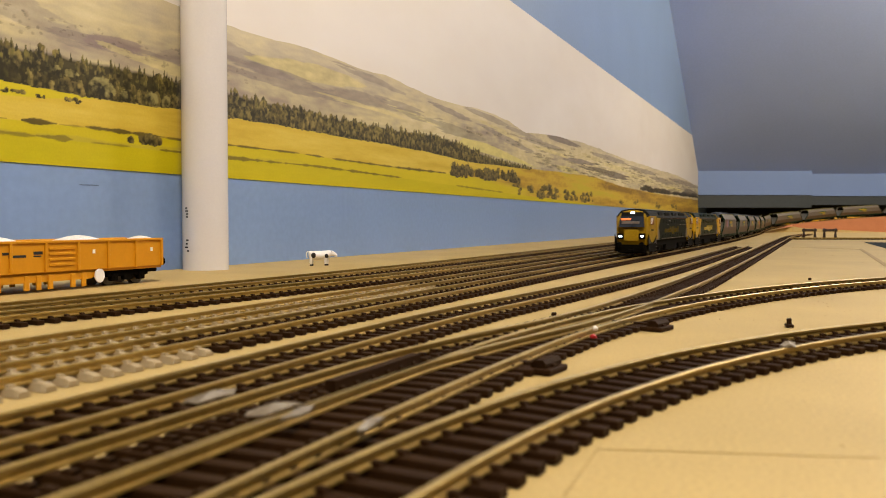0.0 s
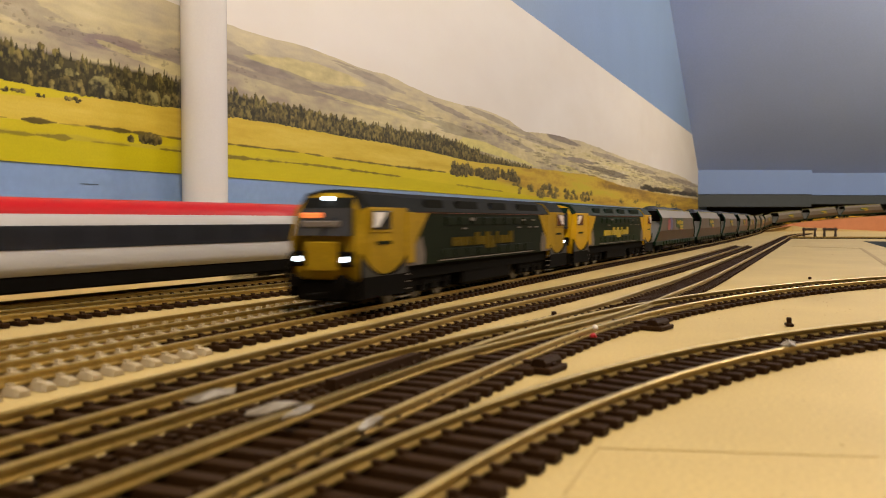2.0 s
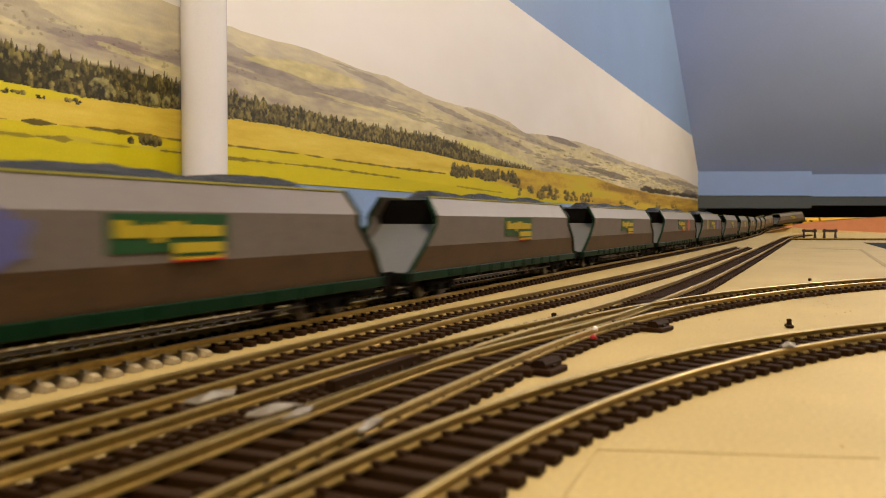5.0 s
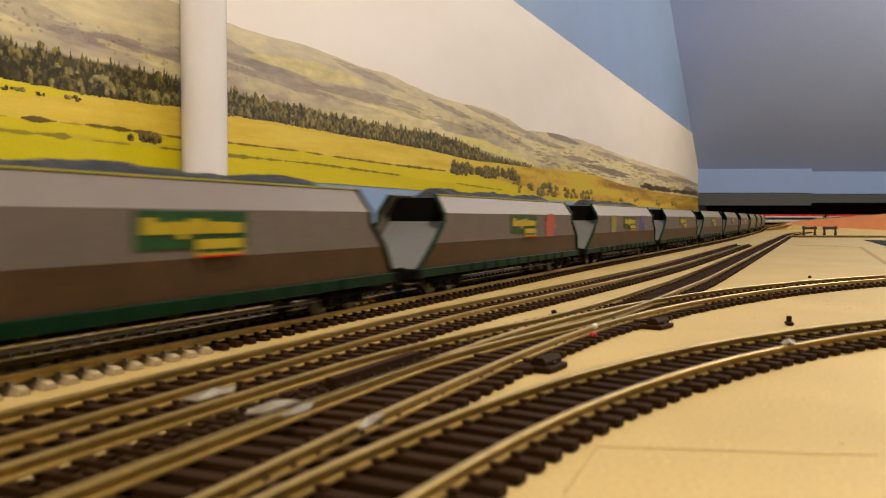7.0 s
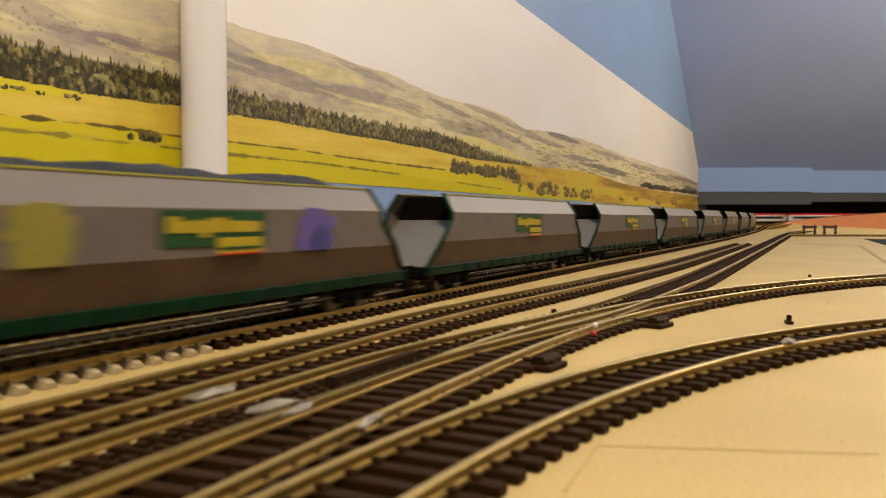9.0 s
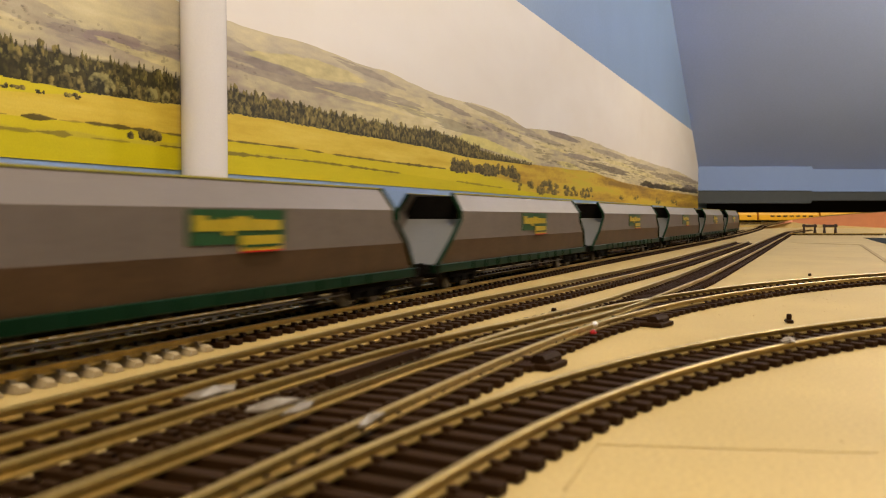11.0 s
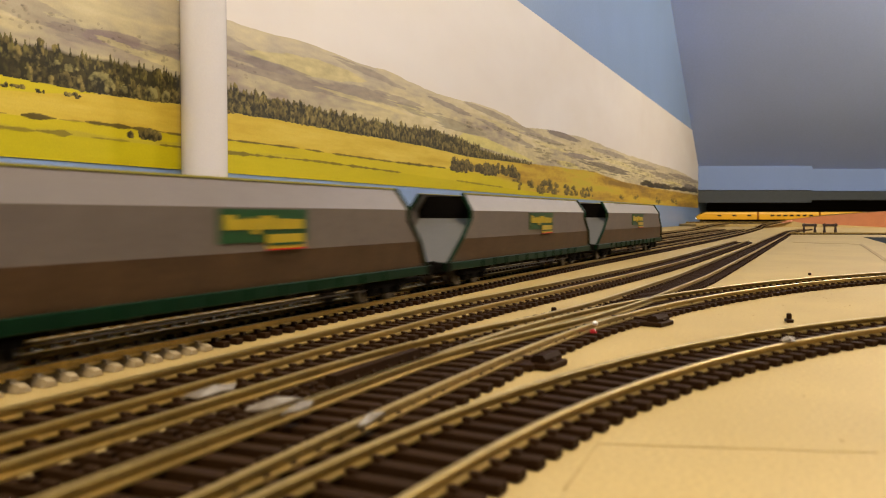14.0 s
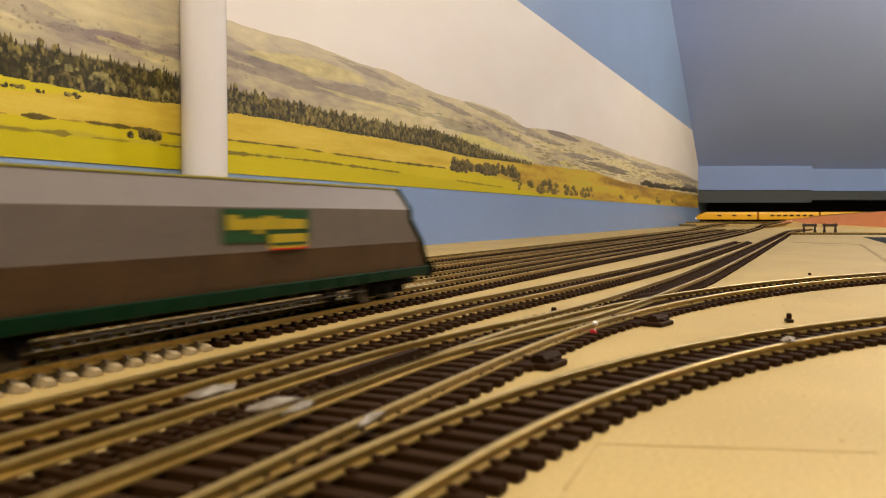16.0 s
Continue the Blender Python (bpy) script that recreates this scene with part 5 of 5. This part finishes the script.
def buffer_stop(x, y, yaw):
    w = thing("buffer_stop", "dark rusty buffer stop at the end of a siding", "buffer stop", "buffer stops at the far siding")
    for sy in (-1, 1):
        part("post", box(-0.0022, 0.0022, sy * 0.0118 - 0.0020, sy * 0.0118 + 0.0020, 0.0, 0.0250, 0.0004), M_IRON, w)
        part("brace", cyl((0.012, sy * 0.0118, 0.001), (0.001, sy * 0.0118, 0.020), 0.0015, 8), M_IRON, w)
        part("brace", cyl((-0.012, sy * 0.0118, 0.001), (-0.001, sy * 0.0118, 0.020), 0.0015, 8), M_IRON, w)
        part("buffer", cyl((-0.002, sy * 0.0115, 0.0205), (-0.008, sy * 0.0115, 0.0205), 0.0030, 12), M_IRON, w)
    part("beam", box(-0.0025, 0.0025, -0.0155, 0.0155, 0.0178, 0.0235, 0.0005), M_IRON, w)
    w.matrix_basis = pose(x, y, 0, 0, 0, yaw)
    return w


stop = buffer_stop(2.105, -0.003, 10)
copy_thing(stop, pose(2.120, -0.046, 0, 0, 0, 10))


# yellow test train standing under the eaves
def test_car(nose, label):
    w = thing("test_train_car", label, "coach", "cars of the yellow train")
    half = 0.133
    ring0 = [(0.0160, 0.0100), (0.0172, 0.0130), (0.0172, 0.0340), (0.0150, 0.0400), (0.0080, 0.0435), (0, 0.0440)]
    def ring(x, ky=1.0, kz=1.0):
        h = [(a * ky, 0.010 + (b - 0.010) * kz) for a, b in ring0]
        return [(x, a, b) for a, b in h] + [(x, -a, b) for a, b in h[-2::-1]]
    xs = [(-half, 1, 1), (half * 0.6, 1, 1)] + ([(half * 0.78, 0.97, 0.95), (half * 0.92, 0.86, 0.62), (half, 0.62, 0.38)] if nose else [(half, 1, 1)])
    part("body", loft([ring(*k) for k in xs]), M_YTRAIN, w, "bright yellow body")
    for sy in (-1, 1):
        n = 7 if not nose else 3
        for k in range(n):
            x = -half * 0.8 + k * half * 1.5 / n
            part("window", box(x, x + half * 0.13, sy * 0.0172 - 0.0004, sy * 0.0172 + 0.0004, 0.0245, 0.0310), M_GLASS, w)
    if nose:
        part("windscreen", prism([(half * 0.80, 0.0300), (half * 0.92, 0.0285), (half * 0.80, 0.0420), (half * 0.74, 0.0420)], -0.0125, 0.0125, "y"), M_GLASS, w, "black windscreen")
        for sy in (-1, 1):
            part("headlight", box(half * 0.97, half * 1.005, sy * 0.007 - 0.002, sy * 0.007 + 0.002, 0.0150, 0.0185, 0.0005), M_LAMP, w, "lit headlight")
    part("underframe", box(-half * 0.95, half * 0.85, -0.0140, 0.0140, 0.0040, 0.0102), M_UNDER, w)
    for sx in (-1, 1):
        bogie(w, sx * 0.092, 0.0175, (-0.0165, 0.0165), 0.0060)
    return w


lead = test_car(True, "yellow power car with lit nose under the eaves")
car = test_car(False, "yellow test train coach under the eaves")
AWAY = math.degrees(math.atan2(-RGT.y, -RGT.x))
STAND = 0.0120
for ob, r in ((lead, 1.265), (car, 1.540)):
    p = far(3.76, r, STAND + RAIL_Z)
    ob.matrix_basis = pose(*p, 0, 0, AWAY)
copy_thing(car, pose(*far(3.76, 1.815, STAND + RAIL_Z), 0, 0, AWAY))
slab("far_board", 3.32, 4.55, 1.0, 4.6, 0.0003, 0.0090, M_BOARD, "raised tan board at the far end", "baseboard")
slab("trackbed", 3.725, 3.795, 1.06, 3.2, 0.0091, STAND, M_BOARD, "tan trackbed under the yellow train", "trackbed")


def back_line():
    p0, p1 = far(3.76, 1.08, 0), far(3.76, 3.1, 0)
    line = Path([p0[:2], far(3.76, 2.0, 0)[:2], p1[:2]], rise=((0, STAND), (3, STAND)))
    return track(line, "model track under the eaves with dark sleepers", near=(99, 99), start=-9)


back_line()


# ---- point gear and litter between the rails
def tie_bar(x, y, yaw, label):
    w = thing("point_tie_bar", label, "point gear", "tie bars of the points")
    part("sleeper_end", box(-0.0060, 0.0060, -0.0040, 0.0090, 0.0002, 0.0019, 0.0003), M_SLEEPER, w)
    part("slide", box(-0.0014, 0.0014, -0.0030, 0.0240, 0.0020, 0.0027, 0.0002), M_SLEEPER, w)
    bm = prism([(-0.0022, 0.0019), (0.0022, 0.0019), (0.0022, 0.0030), (0.0013, 0.0041), (-0.0013, 0.0041), (-0.0022, 0.0030)], -0.0048, 0.0058, "x")
    part("cover", bm, M_SLEEPER, w)
    w.matrix_basis = pose(x, y, 0, 0, 0, yaw)
    return w


bar = tie_bar(0.2215, 0.0655, -8, "black plastic tie bar at the point blades")
copy_thing(bar, pose(0.3235, 0.0518, 0, 0, 0, -14))


def peg(x, y, h, label):
    w = thing("point_peg", label, "point gear", "point pegs")
    part("foot", box(-0.0030, 0.0026, -0.0014, 0.0014, 0.0002, 0.0014, 0.0003), M_SLEEPER, w)
    part("pin", box(-0.0009, 0.0009, -0.0009, 0.0009, 0.0012, h, 0.0003), M_SLEEPER, w)
    w.matrix_basis = pose(x, y, 0, 0, 0, -20)
    return w


pg = peg(0.3383, 0.0966, 0.0036, "black point lever peg beside the track")
copy_thing(pg, pose(0.3540, 0.0063, 0, 0, 0, 10))
copy_thing(pg, pose(0.6426, -0.0016, -0.0018, 0, 0, 60))


turnout = thing("turnout", "bronze-railed points between the straight and curved tracks", "points")


def blade(knots):
    """A loose rail of the points."""
    line = Path(knots)
    prof = [(-0.0005, 0.0021), (0.0005, 0.0021), (0.0005, 0.0043), (0.0003, 0.0045), (-0.0003, 0.0045), (-0.0005, 0.0043)]
    n = max(2, int(line.length / 0.01))
    secs = []
    for i in range(n + 1):
        p, d = line.at(line.length * i / n), line.way(line.length * i / n)
        q = Vector((-d.y, d.x, 0)).normalized()
        secs.append([p + q * a + Vector((0, 0, b)) for a, b in prof])
    return part("point_rail", loft(secs), M_RAIL, turnout)


blade([(0.2347, 0.0912), (0.2733, 0.0888)])
blade([(0.2051, 0.0914), (0.2250, 0.0909)])


part("frog_block", prism([(0.168, 0.1030), (0.2125, 0.1018), (0.2125, 0.0990), (0.168, 0.1002)], 0.0020, 0.0044, "z"), M_SLEEPER, turnout, "black plastic frog block")


def scrap(x, y, l, wd, yaw, seed, label, material):
    rr = random.Random(seed)
    bm = bmesh.new()
    n = 9
    a = [bm.verts.new((math.cos(6.283 * k / n) * l * rr.uniform(0.7, 1), math.sin(6.283 * k / n) * wd * rr.uniform(0.6, 1), 0.0047 + rr.uniform(0, 0.0012))) for k in range(n)]
    c = bm.verts.new((0, 0, 0.0064))
    for k in range(n):
        bm.faces.new((a[k], a[(k + 1) % n], c))
    r = bmesh.ops.extrude_face_region(bm, geom=list(bm.faces))
    bmesh.ops.translate(bm, vec=(0, 0, -0.0004), verts=[v for v in r["geom"] if isinstance(v, bmesh.types.BMVert)])
    bmesh.ops.recalc_face_normals(bm, faces=bm.faces)
    ob = tagged(link("plastic_scrap", bm, material), label, "litter", "scraps on the rails")
    ob.matrix_basis = pose(x, y, 0, 0, 0, yaw)
    return ob


scrap(0.14, 0.1131, 0.0095, 0.0012, -6, 1, "crumpled clear plastic scrap on the rails", M_TAPE)
scrap(0.1355, 0.0946, 0.0080, 0.0013, -14, 2, "crumpled clear plastic scrap on the rails", M_TAPE)
scrap(0.1343, 0.0879, 0.0075, 0.0016, 5, 3, "pale plastic strip lying along a rail", M_TAPE)
scrap(0.1319, 0.0715, 0.0070, 0.0014, 4, 4, "pale plastic strip lying along a rail", M_TAPE)
scrap(0.2662, 0.0049, 0.0040, 0.0020, -30, 5, "clear plastic scrap on the curved track", M_TAPE)


def bead(x, y, z, r, material, label):
    bm = bmesh.new()
    bmesh.ops.create_icosphere(bm, subdivisions=2, radius=r)
    for v in bm.verts:
        v.co *= 1 + 0.25 * noise.noise(v.co * 900)
    ob = tagged(link("bead", bm, material), label, "litter", "beads beside the rail")
    ob.matrix_basis = pose(x, y, z + r * 0.8)
    return ob


bead(0.2795, 0.0660, 0.0012, 0.0013, M_REDBIT, "small red plastic bead beside the rail")
bead(0.2822, 0.0660, 0.0042, 0.0010, M_COW, "small white plastic bead beside the rail")


def stroke(name, a, b, wd, material, label, category, lift=0.0003):
    """A thin line drawn or scored from a to b."""
    a, b = Vector(a), Vector(b)
    n = Vector((0, 0, 1)) if abs(a.y - b.y) < 1e-6 and abs(a.x - b.x) > 0 and a.z > 0.02 else Vector((-(b - a).y, (b - a).x, 0)).normalized()
    up = Vector((0, -1, 0)) if n.z else Vector((0, 0, 1))
    bm = bmesh.new()
    vs = [bm.verts.new(p) for p in (a - n * wd, b - n * wd, b + n * wd, a + n * wd)]
    f = bm.faces.new(vs)
    r = bmesh.ops.extrude_face_region(bm, geom=[f])
    bmesh.ops.translate(bm, vec=up * lift, verts=[v for v in r["geom"] if isinstance(v, bmesh.types.BMVert)])
    bmesh.ops.recalc_face_normals(bm, faces=bm.faces)
    return tagged(link(name, bm, material), label, category, kind="structure")


stroke("board_joint", (0.1228, 0.0333, 0.0001), (0.1511, 0.0347, 0.0001), 0.00022, M_SCORE, "scored joint in the board", "joint", 0.0001)
stroke("board_joint", (1.4461, 0.0223, 0.0001), (1.3701, -0.0708, 0.0001), 0.0010, M_SCORE, "dark joint between two boards", "joint", 0.0002)
stroke("board_joint", (1.398, -0.0722, 0.0001), (0.8662, -0.0671, 0.0001), 0.0022, M_EDGE, "open joint at the edge of a board", "joint", 0.0002)
stroke("board_joint", (0.1500, 0.0345, 0.0001), (0.1640, -0.0120, 0.0001), 0.00008, M_SCORE, "faint scored line in the board", "joint", 0.0001)
stroke("wall_mark", (0.469, WALL_Y - 0.0001, 0.0688), (0.487, WALL_Y - 0.0001, 0.0690), 0.00013, M_MARK, "short pencil mark on the wall", "mark")


def pipe_mark(z, h):
    bm = bmesh.new()
    rr = random.Random(int(z * 1000))
    for k in range(4):
        a = radians(166 + 6 * rr.random())
        c = Vector((0.580 + 0.0193 * math.cos(a), 0.474 + 0.0193 * math.sin(a), z + h * (k / 4 - 0.5)))
        r = bmesh.ops.create_cube(bm, size=1)
        bmesh.ops.scale(bm, vec=(0.0008, 0.0018 + 0.0012 * rr.random(), h / 9), verts=r["verts"])
        bmesh.ops.rotate(bm, matrix=Matrix.Rotation(a, 3, "Z"), verts=r["verts"])
        bmesh.ops.translate(bm, vec=c, verts=r["verts"])
    return part("print", bm, M_MARK, pipe, "worn black printing")


pipe_mark(0.0500, 0.010)
pipe_mark(0.0225, 0.012)


def specks():
    bm = bmesh.new()
    rr = random.Random(31)
    for k in range(150):
        x, y = rr.uniform(0.12, 1.3), rr.uniform(-0.06, 0.10) if rr.random() < 0.6 else rr.uniform(0.36, 0.48)
        if rr.random() < 0.35:
            x, y = rr.gauss(0.44, 0.05), rr.gauss(0.0, 0.012)
        n = 5
        r = rr.uniform(0.00015, 0.0004) * (0.6 + x)
        vs = [bm.verts.new((x + r * math.cos(6.28 * q / n), y + r * math.sin(6.28 * q / n), 0.0003)) for q in range(n)]
        top = bm.verts.new((x, y, 0.0003 + r * 0.7))
        for q in range(n):
            bm.faces.new((vs[q], vs[(q + 1) % n], top))
    ob = link("grit", bm, M_EDGE)
    return tagged(ob, "scattered dark grit on the board", "grit", kind="stuff")


specks()

# ---- how the trains run: distance of each vehicle's middle along its line
S0_GOODS = float(np.interp(0.0, P_GOODS.x, P_GOODS.s))
S0_WALL = float(np.interp(0.0, P_WALL.x, P_WALL.s))


def on_line(path, s, back, half, turned=False):
    """The pose of a vehicle whose bogies stand on the line, half metres before and behind s."""
    a, b = path.at(s - half), path.at(s + half)
    d = (b - a) if not back else (a - b)
    m = (a + b) / 2
    yaw, pitch = math.degrees(math.atan2(d.y, d.x)), math.degrees(math.atan2(d.z, d.xy.length))
    if turned:
        yaw, pitch = yaw + 180, -pitch
    return pose(m.x, m.y, m.z + RAIL_Z + 0.0001, 0, -pitch, yaw)


def goods_at(t):
    """Travel of the goods train by the time t."""
    return 0.2855 * t + float(np.interp(t, (0, 3.5, 9, 12.5, 14.5, 16), (0.004, 0.001, 0.0, -0.0030, -0.001, 0.006)))


def motions():
    times = [k * 0.25 for k in range(65)]
    for ob, x, half in [(engines[0], 1.004, 0.080), (engines[1], 1.3085, 0.080)] + [(wg, 1.494 + 0.1095 + 0.290 * i, 0.096) for i, wg in enumerate(wagons)]:
        walk(ob, [(t, on_line(P_GOODS, S0_GOODS + GROW * (x - goods_at(t)), True, half * GROW)) for t in times])
    for i, ob in enumerate(coaches):
        walk(ob, [(t, on_line(P_WALL, S0_WALL + 0.757 - 0.170 - 0.333 * i + 0.745 * (t - 1.0) + 0.036 * max(0, 1 - t), False, 0.112, turned=(i == 8))) for t in times])


motions()
